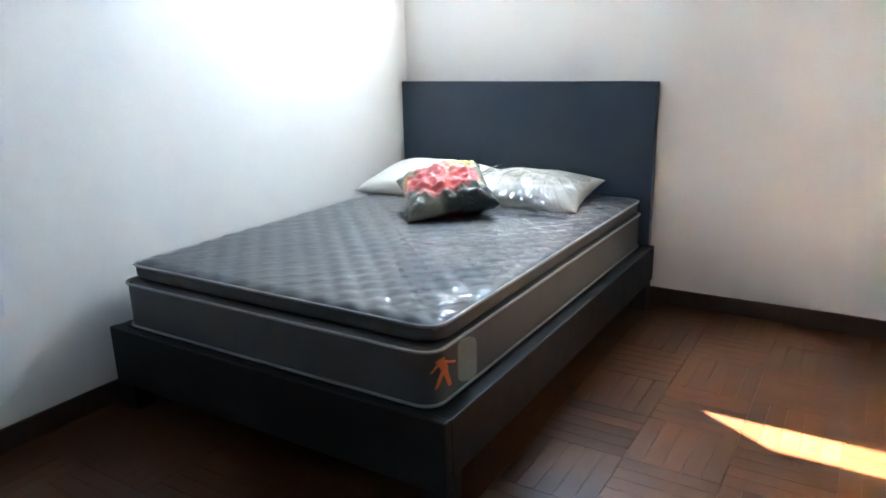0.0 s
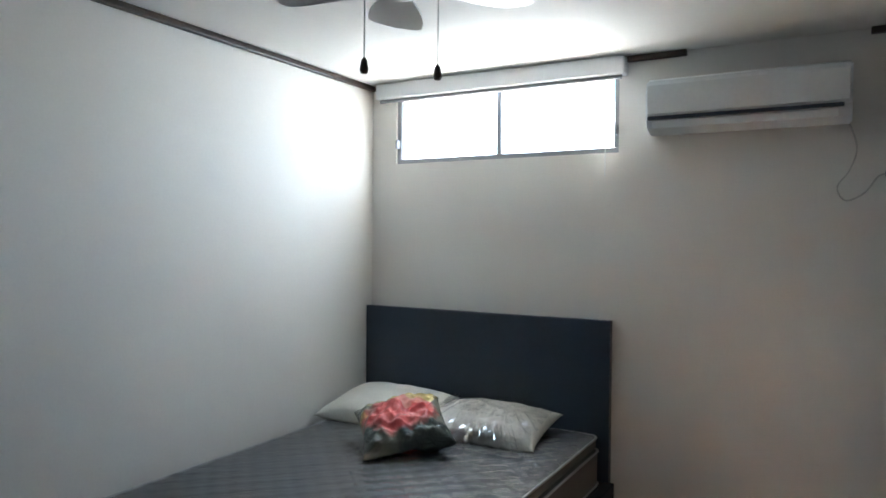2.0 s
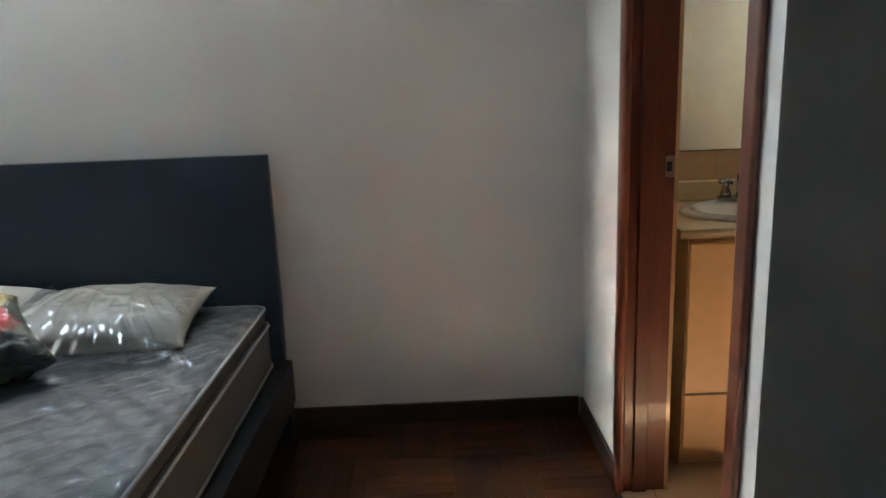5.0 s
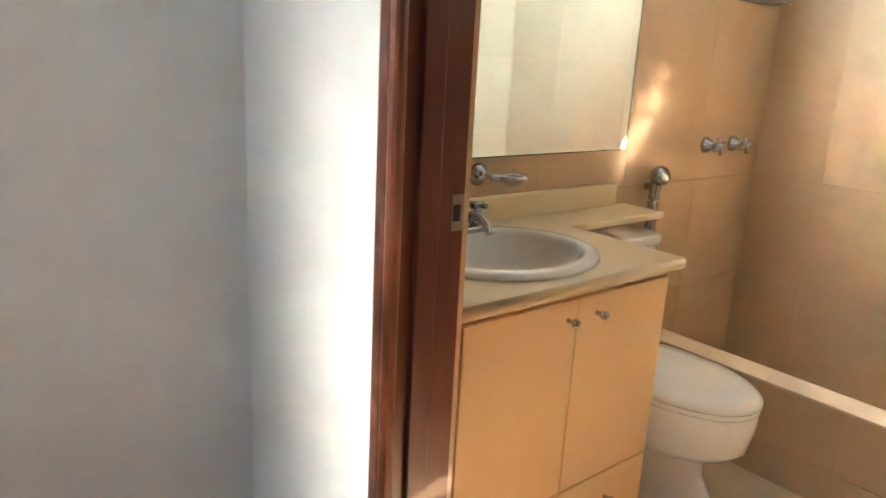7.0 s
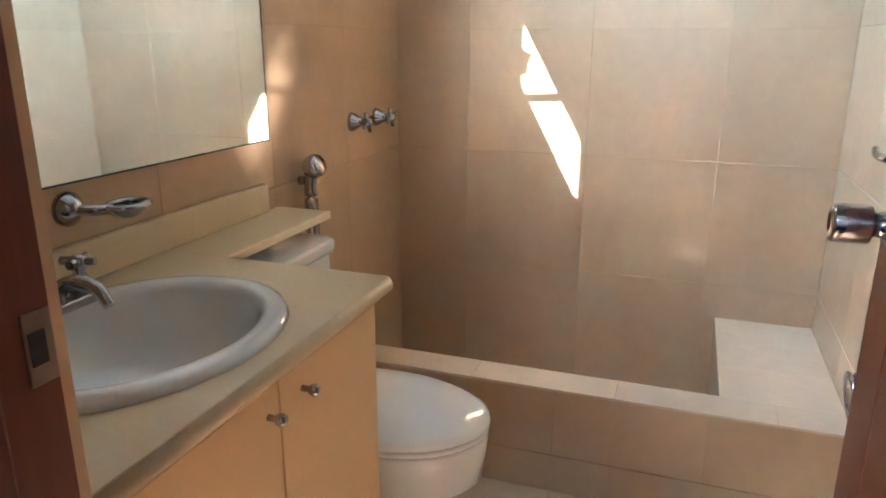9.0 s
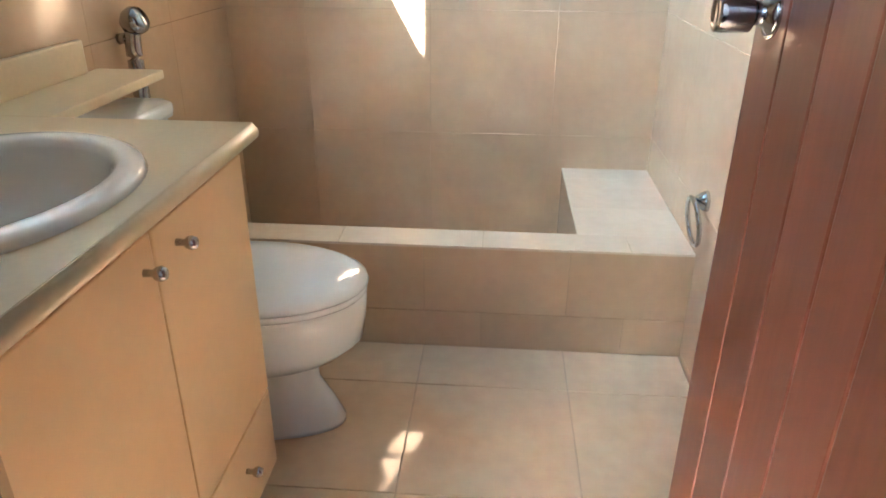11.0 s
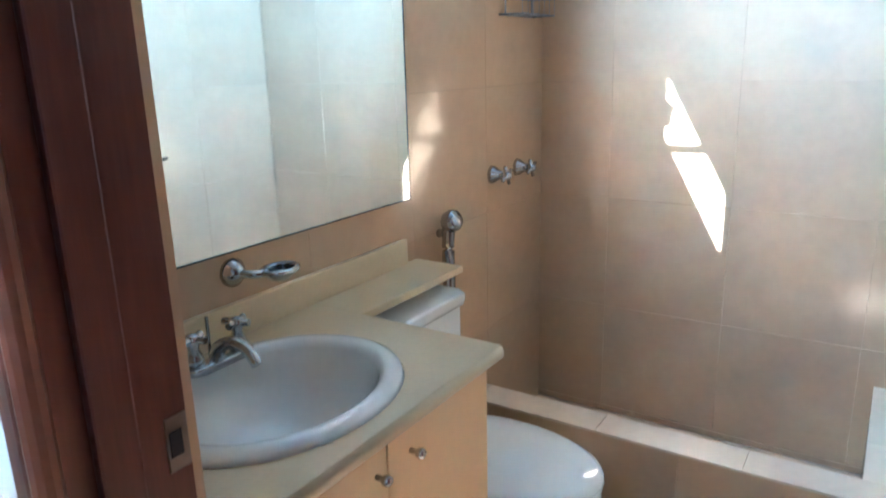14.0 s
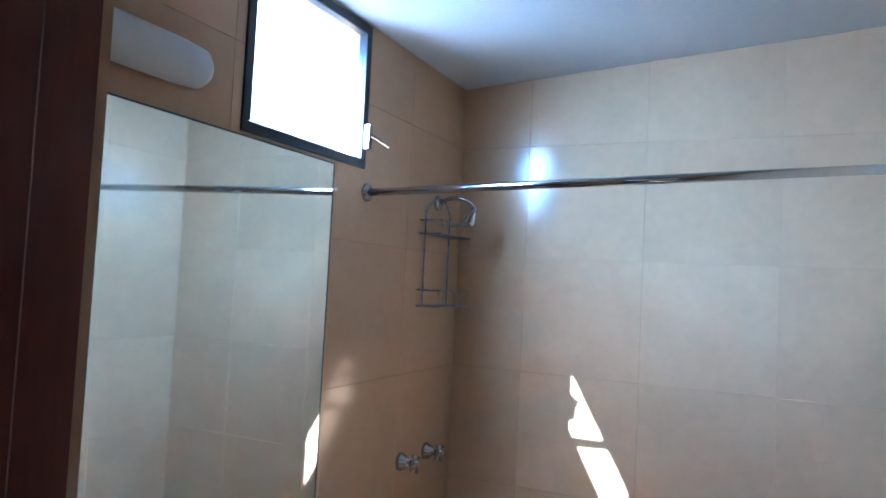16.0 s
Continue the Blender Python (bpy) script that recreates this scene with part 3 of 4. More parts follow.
def crumple(x, y, seed, fine=1.0):
    """Sharp creases, as in pulled plastic."""
    a = 1 - abs(noise.noise((x * 7 * fine + seed, y * 9 * fine, seed))) * 2.4
    b = 1 - abs(noise.noise((x * 17 * fine - y * 9, y * 19 * fine + x * 8, seed + 3))) * 2.4
    return max(0.0, a) ** 2 + 0.5 * max(0.0, b) ** 2


def film(parent, name, x0, x1, y0, y1, height, nx, ny, amp, material=M_FILM):
    """A sheet of plastic film lying at height(x, y), with creases as deep as amp(x, y)."""
    bm = bmesh.new()
    rows = []
    for j in range(ny + 1):
        row = []
        for i in range(nx + 1):
            x, y = x0 + (x1 - x0) * i / nx, y0 + (y1 - y0) * j / ny
            row.append(bm.verts.new((x, y, height(x, y) + amp(x, y))))
        rows.append(row)
    for j in range(ny):
        for i in range(nx):
            bm.faces.new((rows[j][i], rows[j][i + 1], rows[j + 1][i + 1], rows[j + 1][i]))
    ob = part(name, bm, material, parent, "wrinkled clear plastic film", True)
    ob.visible_shadow = False
    return ob


def mattress_creases(x, y):
    """Few short sharp folds, most of them at the foot corner and below the pillows."""
    spot = max(0.0, noise.noise((x * 11, y * 11, 4.0)) * 2.4 - 0.2)
    foot = math.exp(-((y + 1.86) / 0.16) ** 2 - ((x - 1.36) / 0.14) ** 2)
    edge = 0.5 * math.exp(-((x - 1.38) / 0.06) ** 2)
    middle = 0.6 * math.exp(-((y + 0.86) / 0.16) ** 2 - ((x - 1.12) / 0.13) ** 2)
    slack = 0.0010 * noise.noise((x * 9, y * 9, 1.0)) + 0.0005 * noise.noise((x * 28, y * 28, 2.0))
    return slack + 0.020 * min(1.0, spot) * min(1.0, foot + edge + middle) * crumple(x, y, 2.0, 1.7)


film(bpy.data.objects["mattress"], "plastic_wrap", 0.085, 1.418, -1.99, -0.10,
     lambda x, y: 0.7 * 0.562 + 0.3 * quilt_height(x, y) + 0.005 - 0.012 * max(0.0, (x - 1.39) / 0.03) ** 2 - 0.010 * max(0.0, (-1.965 - y) / 0.025) ** 2, 230, 330, mattress_creases)


def film_on_pillow(pillow, lx, ly, lz):
    """A crumpled wrap over a pillow, gathered at its front and spreading loose on the mattress."""
    def lie(x, y):
        u, v = min(1, abs(2 * x / lx)), min(1, abs(2 * y / ly))
        dome = lz / 2 * max(0.0, (1 - u ** 2.6) * (1 - v ** 2.6)) ** 0.5 + 0.026 * (1 - v ** 8)
        rest = -0.031 - 0.176 * y
        return max(dome, rest) if y > -0.42 * ly else max(rest, dome - 0.10 * (1 if v >= 1 else 0))

    def folds(x, y):
        front = min(1.0, max(0.0, (0.05 - y) / 0.16))
        fan = 1.0 + 1.2 * min(1.0, max(0.0, (y + 0.5 * ly) / 0.3))
        ridge = 1 - abs(math.sin(34 * x * fan + 3.0 * noise.noise((x * 5, y * 4, 1.0)) + 2.0 * y)) * 1.25
        patch = 0.35 + max(0.0, noise.noise((x * 5, y * 5, 8.0)) * 1.8)
        loose = 1.0 if y > -0.5 * ly else max(0.25, 1 + (y + 0.5 * ly) / 0.12)
        return (0.024 * front * max(0.0, ridge) ** 1.3 * min(1.2, patch) + 0.006 * crumple(x, y, 7.0)) * loose
    film(pillow, "plastic_wrap", -lx * 0.40, lx * 0.47, -ly * 0.5 - 0.14, ly * 0.36, lie, 150, 150, folds, M_FILM2)


cushion("pillow", "plump white cotton pillow lying against the headboard", M_PILLOW, (0.66, 0.46, 0.168), (0.33, -0.35, 0.612), -3, (12, 0), seed=1)
wrapped = cushion("pillow", "white pillow in shiny wrinkled clear plastic", M_PILLOWP, (0.64, 0.44, 0.15), (0.935, -0.355, 0.603), 2, (10, 0), 0.012, seed=5, n=60, crease=0.004)
film_on_pillow(wrapped, 0.64, 0.44, 0.15)


def folds(parent, label, lines, seed):
    """Stiff folded ridges of doubled plastic: narrow tapering strips from a to b, each leaning its own way."""
    rnd = random.Random(seed)
    bm = bmesh.new()
    for a, b, width in lines:
        a, b = Vector(a), Vector(b)
        d = (b - a).normalized()
        lean = Vector((rnd.uniform(0.05, 0.42), rnd.uniform(-0.2, 0.1), 1.0))
        side = d.cross(lean - lean.dot(d) * d).normalized()
        nor = side.cross(d)
        if nor.z < 0:
            nor = -nor
        rows, n = [], 7
        for i in range(n + 1):
            t = i / n
            w = width * (0.25 + 0.75 * math.sin(math.pi * min(1.0, 0.12 + 0.8 * t)) ** 0.7) * rnd.uniform(0.75, 1.15)
            p = a.lerp(b, t) + side * rnd.uniform(-0.12, 0.12) * width + nor * 0.004 * math.sin(math.pi * t)
            rows.append([bm.verts.new(p + side * w * k / 2 - nor * (0.0012 * k * k)) for k in (-1, 0, 1)])
        for p, q in zip(rows, rows[1:]):
            for k in (0, 1):
                bm.faces.new((p[k], p[k + 1], q[k + 1], q[k]))
    ob = part("plastic_fold", bm, M_FILM2, parent, label, kind="stuff")
    ob.matrix_parent_inverse = parent.matrix_basis.inverted()
    ob.visible_shadow = False


rnd = random.Random(4)
gathered = []
for k in range(17):
    u = k / 16 + rnd.uniform(-0.02, 0.02)
    x, drop = 0.80 + 0.34 * u, rnd.uniform(0.35, 1.0)
    gathered.append(((x, -0.525, 0.664), (x + (u - 0.35) * 0.18 * drop, -0.525 - 0.175 * drop, 0.664 - 0.080 * drop), rnd.uniform(0.010, 0.024)))
for k in range(5):
    x = 0.76 + 0.06 * k
    gathered.append(((x, -0.455 - 0.006 * k, 0.690), (x + 0.055, -0.465 - 0.006 * k, 0.688), 0.010))
for k in range(4):
    x = 1.20 + 0.035 * k
    gathered.append(((x, -0.60 - 0.03 * k, 0.596), (x + 0.05, -0.67 - 0.03 * k, 0.574), 0.012))
folds(wrapped, "glossy folds of gathered clear plastic", gathered, 3)
loose = []
for k in range(13):
    x, y, a = 1.38 - rnd.random() ** 2 * 0.22, -1.95 + rnd.random() ** 1.5 * 0.55, rnd.uniform(0, 3.1)
    loose.append(((x, y, 0.573), (x + 0.045 * math.cos(a), y + 0.045 * math.sin(a), 0.574), rnd.uniform(0.010, 0.022)))
for k in range(12):
    x, y, a = rnd.uniform(0.98, 1.22), rnd.uniform(-1.15, -0.72), rnd.uniform(-0.5, 0.6)
    loose.append(((x, y, 0.572), (x + 0.028 * math.cos(a), y + 0.028 * math.sin(a), 0.570), rnd.uniform(0.006, 0.011)))
folds(bpy.data.objects["mattress"], "glossy creases in the clear plastic", loose, 8)
cushion("cushion", "red and yellow printed cushion wrapped in clear plastic", M_FLORAL, (0.42, 0.40, 0.20), (0.70, -0.765, 0.650), 40, (17, -8), 0.06, seed=9, pinch=1.0, n=70, crease=0.010)


# ---- air conditioner, blind, fan, small fittings ----
def air_conditioner():
    a = thing("air_conditioner", "white wall-mounted split air conditioner", "air conditioner", (0, 0, 0))
    x0, x1 = 1.65, 2.48
    bm = bmesh.new()
    prof = [(0, 2.03), (-0.10, 2.015), (-0.165, 2.04), (-0.195, 2.09), (-0.20, 2.20), (-0.185, 2.255), (-0.14, 2.272), (0, 2.272)]
    ends = [[bm.verts.new((x, y, z)) for y, z in prof] for x in (x0, x1)]
    for k in range(len(prof)):
        k2 = (k + 1) % len(prof)
        bm.faces.new((ends[0][k], ends[0][k2], ends[1][k2], ends[1][k]))
    bm.faces.new(ends[0])
    bm.faces.new(ends[1][::-1])
    bmesh.ops.bevel(bm, geom=[e for e in bm.edges if abs(e.verts[0].co.x - e.verts[1].co.x) < 1e-6], offset=0.008, segments=2, affect="EDGES")
    part("body", bm, M_WHITEP, a)
    part("air_outlet", box(x0 + 0.012, x1 - 0.03, -0.202, -0.17, 2.076, 2.092, 0.002), M_VENT, a, "dark air outlet slot")
    part("flap", box(x0 + 0.03, x1 - 0.05, -0.188, -0.176, 2.036, 2.07, 0.003), M_WHITEP, a)
    part("front_panel", box(x0 + 0.01, x1 - 0.01, -0.206, -0.198, 2.10, 2.235, 0.003), M_WHITEP, a)


air_conditioner()


def cable():
    pts = smooth_path([(2.46, -0.02, 2.06), (2.50, -0.012, 1.93), (2.475, -0.012, 1.83), (2.43, -0.014, 1.76), (2.46, -0.016, 1.70), (2.53, -0.014, 1.73), (2.58, -0.012, 1.80), (2.625, -0.014, 1.81)])
    c = thing("cable", "thin grey cable looped on the wall under the air conditioner", "cable", (0, 0, 0))
    part("wire", tube(pts, 0.004, 6), M_CABLE, c)
    part("plug", box(2.604, 2.634, -0.025, 0.0, 1.798, 1.822, 0.004), M_RUST, c, "small dark plug")


cable()


def blind():
    b = thing("roller_blind", "white rolled-up blind cassette above the window", "blind", (0, 0, 0))
    part("cassette", box(0.055, 1.52, -0.085, -0.002, 2.335, 2.425, 0.012, 3), M_WHITEP, b)
    part("bottom_bar", tube([(0.07, -0.05, 2.325), (1.50, -0.05, 2.325)], 0.011, 10), M_ALU, b)
    part("cord", tube([(1.415, -0.05, 2.33), (1.42, -0.045, 2.1), (1.418, -0.04, 1.84)], 0.0025, 6), M_WHITEP, b)


blind()


def fan():
    f = thing("ceiling_fan", "pale ceiling fan with petal blades and pull chains", "fan", (1.40, -1.89, H1))
    part("canopy", lathe([(0, 0), (0.065, 0), (0.06, -0.03), (0.02, -0.05), (0, -0.05)]), M_WHITEP, f, "", True)
    part("downrod", rod((0, 0, -0.05), (0, 0, -0.14), 0.012), M_WHITEP, f)
    part("motor", lathe([(0, -0.13), (0.05, -0.135), (0.095, -0.16), (0.10, -0.21), (0.08, -0.245), (0.03, -0.265), (0, -0.268)]), M_WHITEP, f, "", True)
    for k in range(5):
        ang = radians(90 + 36 + 72 * k)
        bm = bmesh.new()
        outline = []
        for s in range(21):
            t = s / 20
            r = 0.10 + 0.29 * t
            w = 0.035 + 0.05 * math.sin(min(1, t * 1.15) * math.pi * 0.55) if t < 0.85 else 0.085 * math.sqrt(max(0, 1 - ((t - 0.85) / 0.15) ** 2))
            outline.append((r, w))
        verts = []
        for z in (-0.006, 0.0):
            verts.append([[bm.verts.new((r, sgn * w, z + sgn * w * 0.16)) for sgn in (-1, 1)] for r, w in outline])
        for s in range(20):
            for q in verts:
                bm.faces.new((q[s][0], q[s + 1][0], q[s + 1][1], q[s][1]))
            for sgn in (0, 1):
                bm.faces.new((verts[0][s][sgn], verts[0][s + 1][sgn], verts[1][s + 1][sgn], verts[1][s][sgn]))
        bmesh.ops.remove_doubles(bm, verts=bm.verts, dist=1e-5)
        blade = part("blade", bm, M_WHITEP, f)
        blade.matrix_basis = Matrix.Translation((0, 0, -0.222)) @ Matrix.Rotation(ang, 4, "Z")
    for dx, dy in ((0.069, 0.079), (-0.066, -0.076)):
        c = part("pull_chain", rod((dx, dy, -0.24), (dx, dy, -0.43), 0.0016, sides=6), M_CABLE, f)
        part("pendant", lathe([(0, -0.43), (0.008, -0.44), (0.012, -0.465), (0.009, -0.475), (0, -0.477)], 12, Matrix.Translation((dx, dy, 0))), M_DARK, c, "dark pendant", True)


fan()


def outlet():
    o = thing("wall_outlet", "white plastic wall outlet on the painted wall", "outlet", (-0.02, -2.46, 0.50))
    part("plate", box(0, 0.009, -0.06, 0.06, -0.04, 0.04, 0.003), M_WHITEP, o)
    part("socket", box(0.008, 0.012, -0.035, 0.035, -0.02, 0.02, 0.002), M_WHITEP, o)
    for y in (-0.01, 0.01):
        part("slot", box(0.0115, 0.0125, y - 0.002, y + 0.002, -0.008, 0.008), M_VENT, o)


outlet()


# ---- bathroom: vanity and counter ----
def vanity():
    v = thing("vanity_cabinet", "cream laminate vanity cabinet with doors and drawers", "cabinet", (0, 0, 0))
    x0, x1, yf = 2.885, 3.60, -0.475
    body = box(x0, x0 + 0.018, yf, YM - 0.004, 0.09, 0.836)
    box(x1 - 0.018, x1, yf, YM - 0.004, 0.09, 0.836, bm=body), box(x0 + 0.018, x1 - 0.018, yf, YM - 0.004, 0.09, 0.108, bm=body)
    box(x0 + 0.018, x1 - 0.018, YM - 0.02, YM - 0.004, 0.108, 0.836, bm=body), box(x0 + 0.018, x1 - 0.018, yf, yf + 0.018, 0.80, 0.836, bm=body)
    part("body", body, M_VANITY, v)
    part("plinth", box(x0 + 0.02, x1 - 0.03, yf + 0.06, YM - 0.02, 0.0, 0.09), M_VANITY, v)
    mid = 3.24

    def knob(parent, x, z):
        part("knob", lathe([(0, 0), (0.006, 0), (0.005, 0.012), (0.009, 0.016), (0.0115, 0.024), (0.008, 0.031), (0, 0.032)], 14,
                           Matrix.Translation((x, yf - 0.018, z)) @ Matrix.Rotation(radians(90), 4, "X")), M_CHROME, parent, "small chrome knob", True)
    for a, b, kx in ((x0 + 0.002, mid - 0.002, 3.207), (mid + 0.002, x1 - 0.002, 3.309)):
        d = part("door", box(a, b, yf - 0.018, yf - 0.001, 0.300, 0.815, 0.003), M_VANITY, v)
        knob(d, kx, 0.768)
    for a, b, kx in ((x0 + 0.002, mid - 0.002, 3.07), (mid + 0.002, x1 - 0.002, 3.432)):
        d = part("drawer", box(a, b, yf - 0.018, yf - 0.001, 0.10, 0.294, 0.003), M_VANITY, v)
        knob(d, kx, 0.216)


vanity()


def counter():
    c = thing("countertop", "cream countertop with backsplash and narrow side shelf", "countertop", (0, 0, 0))
    # slab with an oval opening for the sink
    x0, x1, y0, y1, z0, z1 = 2.845, 3.624, -0.515, YM - 0.002, 0.838, 0.868
    cx, cy, rx, ry = SINK
    bm = bmesh.new()
    n = 64
    tops, bots, inn, inb = [], [], [], []
    for k in range(n):
        a = 2 * math.pi * k / n
        dx, dy = math.cos(a), math.sin(a)
        hx, hy = cx + rx * dx, cy + ry * dy
        t = min(((x1 - cx) if dx > 0 else (cx - x0)) / max(1e-6, abs(dx)), ((y1 - cy) if dy > 0 else (cy - y0)) / max(1e-6, abs(dy)))
        ox, oy = cx + dx * t, cy + dy * t
        tops.append(bm.verts.new((ox, oy, z1)))
        bots.append(bm.verts.new((ox, oy, z0)))
        inn.append(bm.verts.new((hx, hy, z1)))
        inb.append(bm.verts.new((hx, hy, z0)))
    for sx in (x0, x1):
        for sy in (y0, y1):
            k = min(range(n), key=lambda q: (tops[q].co.x - sx) ** 2 + (tops[q].co.y - sy) ** 2)
            for ring in (tops, bots):
                ring[k].co.x, ring[k].co.y = sx, sy
    for k in range(n):
        k2 = (k + 1) % n
        bm.faces.new((inn[k], tops[k], tops[k2], inn[k2]))
        bm.faces.new((inb[k], inb[k2], bots[k2], bots[k]))
        bm.faces.new((tops[k], bots[k], bots[k2], tops[k2]))
        bm.faces.new((inn[k], inn[k2], inb[k2], inb[k]))
    part("slab", bm, M_COUNTER, c)
    part("front_nosing", tube([(x0, y0 + 0.002, 0.853), (x1 - 0.012, y0 + 0.002, 0.853), (x1 - 0.003, y0 + 0.010, 0.853)], 0.0152, 12), M_COUNTER, c, "", True)
    part("side_shelf", box(x1 - 0.002, 4.105, -0.125, YM - 0.002, 0.845, 0.868, 0.005), M_COUNTER, c)
    part("backsplash", box(x0, 4.035, YM - 0.022, YM - 0.003, 0.868, 0.948, 0.006), M_COUNTER, c)


SINK = (3.215, -0.250, 0.235, 0.195)
counter()


def sink():
    cx, cy = SINK[0], SINK[1]
    s = thing("sink", "white oval ceramic drop-in sink", "sink", (cx, cy, 0.868))
    prof = [(0.0, -0.135), (0.25, -0.135), (0.52, -0.118), (0.72, -0.075), (0.80, -0.03), (0.835, 0.0), (0.855, 0.012), (0.90, 0.018), (0.97, 0.018), (1.03, 0.012), (1.055, 0.001), (1.04, -0.001), (0.94, -0.003), (0.87, -0.04), (0.74, -0.10), (0.5, -0.145), (0.0, -0.15)]
    part("basin", lathe([(r * 0.26, z) for r, z in prof], 56, sx=1.0, sy=0.83), M_CERAMIC, s, "", True)
    part("drain", lathe([(0, -0.128), (0.02, -0.128), (0.024, -0.132), (0.0, -0.136)], 20), M_CHROME, s, "chrome drain", True)


sink()


def faucet():
    f = thing("faucet", "chrome centre-set faucet with two cross handles", "faucet", (3.222, -0.080, 0.886))
    part("base_plate", rounded_slab(-0.085, 0.085, -0.03, 0.03, 0, 0.016, 0.028, 0.005), M_CHROME, f, "", True)
    pts = smooth_path([(0, 0.004, 0.012), (0, -0.012, 0.038), (0, -0.05, 0.054), (0, -0.09, 0.048), (0, -0.116, 0.020)])
    part("spout", tube(pts, 0.0125, 12, taper=[1.25 - 0.4 * i / (len(pts) - 1) for i in range(len(pts))]), M_CHROME, f, "", True)
    part("lift_rod", rod((0, 0.022, 0.01), (0, 0.022, 0.095), 0.004), M_CHROME, f)
    for x in (-0.055, 0.055):
        h = part("handle", lathe([(0, 0.012), (0.021, 0.012), (0.019, 0.03), (0.011, 0.05), (0.015, 0.062), (0.015, 0.078), (0.0, 0.082)], 16, Matrix.Translation((x, 0, 0))), M_CHROME, f, "", True)
        for a in (20, 110):
            d = Vector((math.cos(radians(a)), math.sin(radians(a)), 0)) * 0.03
            part("cross_bar", rod(Vector((x, 0, 0.070)) - d, Vector((x, 0, 0.070)) + d, 0.008), M_CHROME, h)


faucet()


def soap_dish():
    s = thing("soap_dish", "chrome wall-mounted soap dish holder", "soap dish", (3.385, YM, 1.015))
    part("flange", lathe([(0, 0), (0.034, 0), (0.034, 0.008), (0.022, 0.02), (0.013, 0.03), (0, 0.032)], 24, Matrix.Rotation(radians(90), 4, "X")), M_CHROME, s, "", True)
    part("arm", tube(smooth_path([(0, -0.02, 0), (0.02, -0.05, -0.004), (0.05, -0.065, -0.006)]), 0.010, 10), M_CHROME, s, "", True)
    ring = [(0.082 + 0.046 * math.cos(a), -0.068 + 0.036 * math.sin(a), -0.004) for a in [2 * math.pi * k / 24 for k in range(24)]]
    part("dish_rim", tube(ring, 0.0075, 8, closed=True), M_CHROME, s, "", True)
    part("dish", lathe([(0, -0.016), (0.6, -0.014), (0.95, -0.004), (1.0, 0.0), (0.9, -0.002), (0, -0.012)], 24, Matrix.Translation((0.082, -0.068, -0.008)) @ Matrix.Diagonal((0.045, 0.035, 1.4, 1))), M_CHROME, s, "", True)


soap_dish()


def mirror():
    m = thing("mirror", "large plain wall mirror with thin dark edge", "mirror", (0, 0, 0))
    x0, x1, z0, z1 = 2.80, 4.072, 1.066, 2.045
    part("glass", box(x0, x1, YM - 0.008, YM - 0.001, z0, z1), M_MIRROR, m)
    for b in ((x0, x1, z0 - 0.004, z0), (x0, x1, z1, z1 + 0.004), (x1, x1 + 0.004, z0 - 0.004, z1 + 0.004)):
        part("edge", box(b[0], b[1], YM - 0.009, YM - 0.0005, b[2], b[3]), M_MEDGE, m)


mirror()


def wall_lamp():
    w = thing("wall_lamp", "unlit frosted wall lamp above the mirror", "lamp", (3.315, YM, 2.155))
    bm = lathe([(0, -0.20), (0.03, -0.198), (0.045, -0.18), (0.05, -0.12), (0.05, 0.12), (0.045, 0.18), (0.03, 0.198), (0, 0.20)], 24, Matrix.Rotation(radians(90), 4, "Y"), sx=1.0, sy=1.0)
    for v in bm.verts:
        v.co.y = -0.035 + v.co.y * 0.9
    part("shade", bm, M_WHITEP, w, "frosted white shade", True)
    part("base", box(-0.17, 0.17, -0.02, -0.001, -0.03, 0.03, 0.004), M_WHITEP, w)
    for z in (0.012, -0.016):
        part("screw", rod((0.196, -0.035, z), (0.206, -0.035, z), 0.004, sides=8), M_VENT, w)


wall_lamp()


# ---- shower ----
def curtain_rod():
    r = thing("curtain_rod", "chrome shower curtain rod between the walls", "curtain rod", (4.272, YM, 1.988))
    part("bar", rod((0, 0, 0), (0, YR - YM, 0.045), 0.0125, sides=20), M_CHROME, r, "", True)
    for y, s in ((-0.001, 1), (YR - YM + 0.001, -1)):
        part("flange", lathe([(0, 0), (0.03, 0), (0.028, 0.008), (0.018, 0.016), (0, 0.016)], 24, Matrix.Translation((0, y, 0 if s > 0 else 0.045)) @ Matrix.Rotation(radians(90 * s), 4, "X")), M_CHROME, r, "", True)


curtain_rod()


def shower_head():
    s = thing("shower", "chrome shower head on a curved arm", "shower", (4.80, YM, 2.02))
    part("flange", lathe([(0, 0), (0.03, 0), (0.026, 0.01), (0.012, 0.014), (0, 0.014)], 20, Matrix.Rotation(radians(90), 4, "X")), M_CHROME, s, "", True)
    pts = smooth_path([(0, -0.005, 0), (0.005, -0.06, 0.02), (0.012, -0.12, 0.01), (0.02, -0.15, -0.02)])
    part("arm", tube(pts, 0.009, 10), M_CHROME, s, "", True)
    m = Matrix.Translation((0.02, -0.15, -0.02)) @ Matrix.Rotation(radians(200), 4, "X")
    part("head", lathe([(0, 0), (0.012, 0.0), (0.014, 0.02), (0.028, 0.05), (0.03, 0.065), (0, 0.068)], 24, m), M_CHROME, s, "", True)


shower_head()


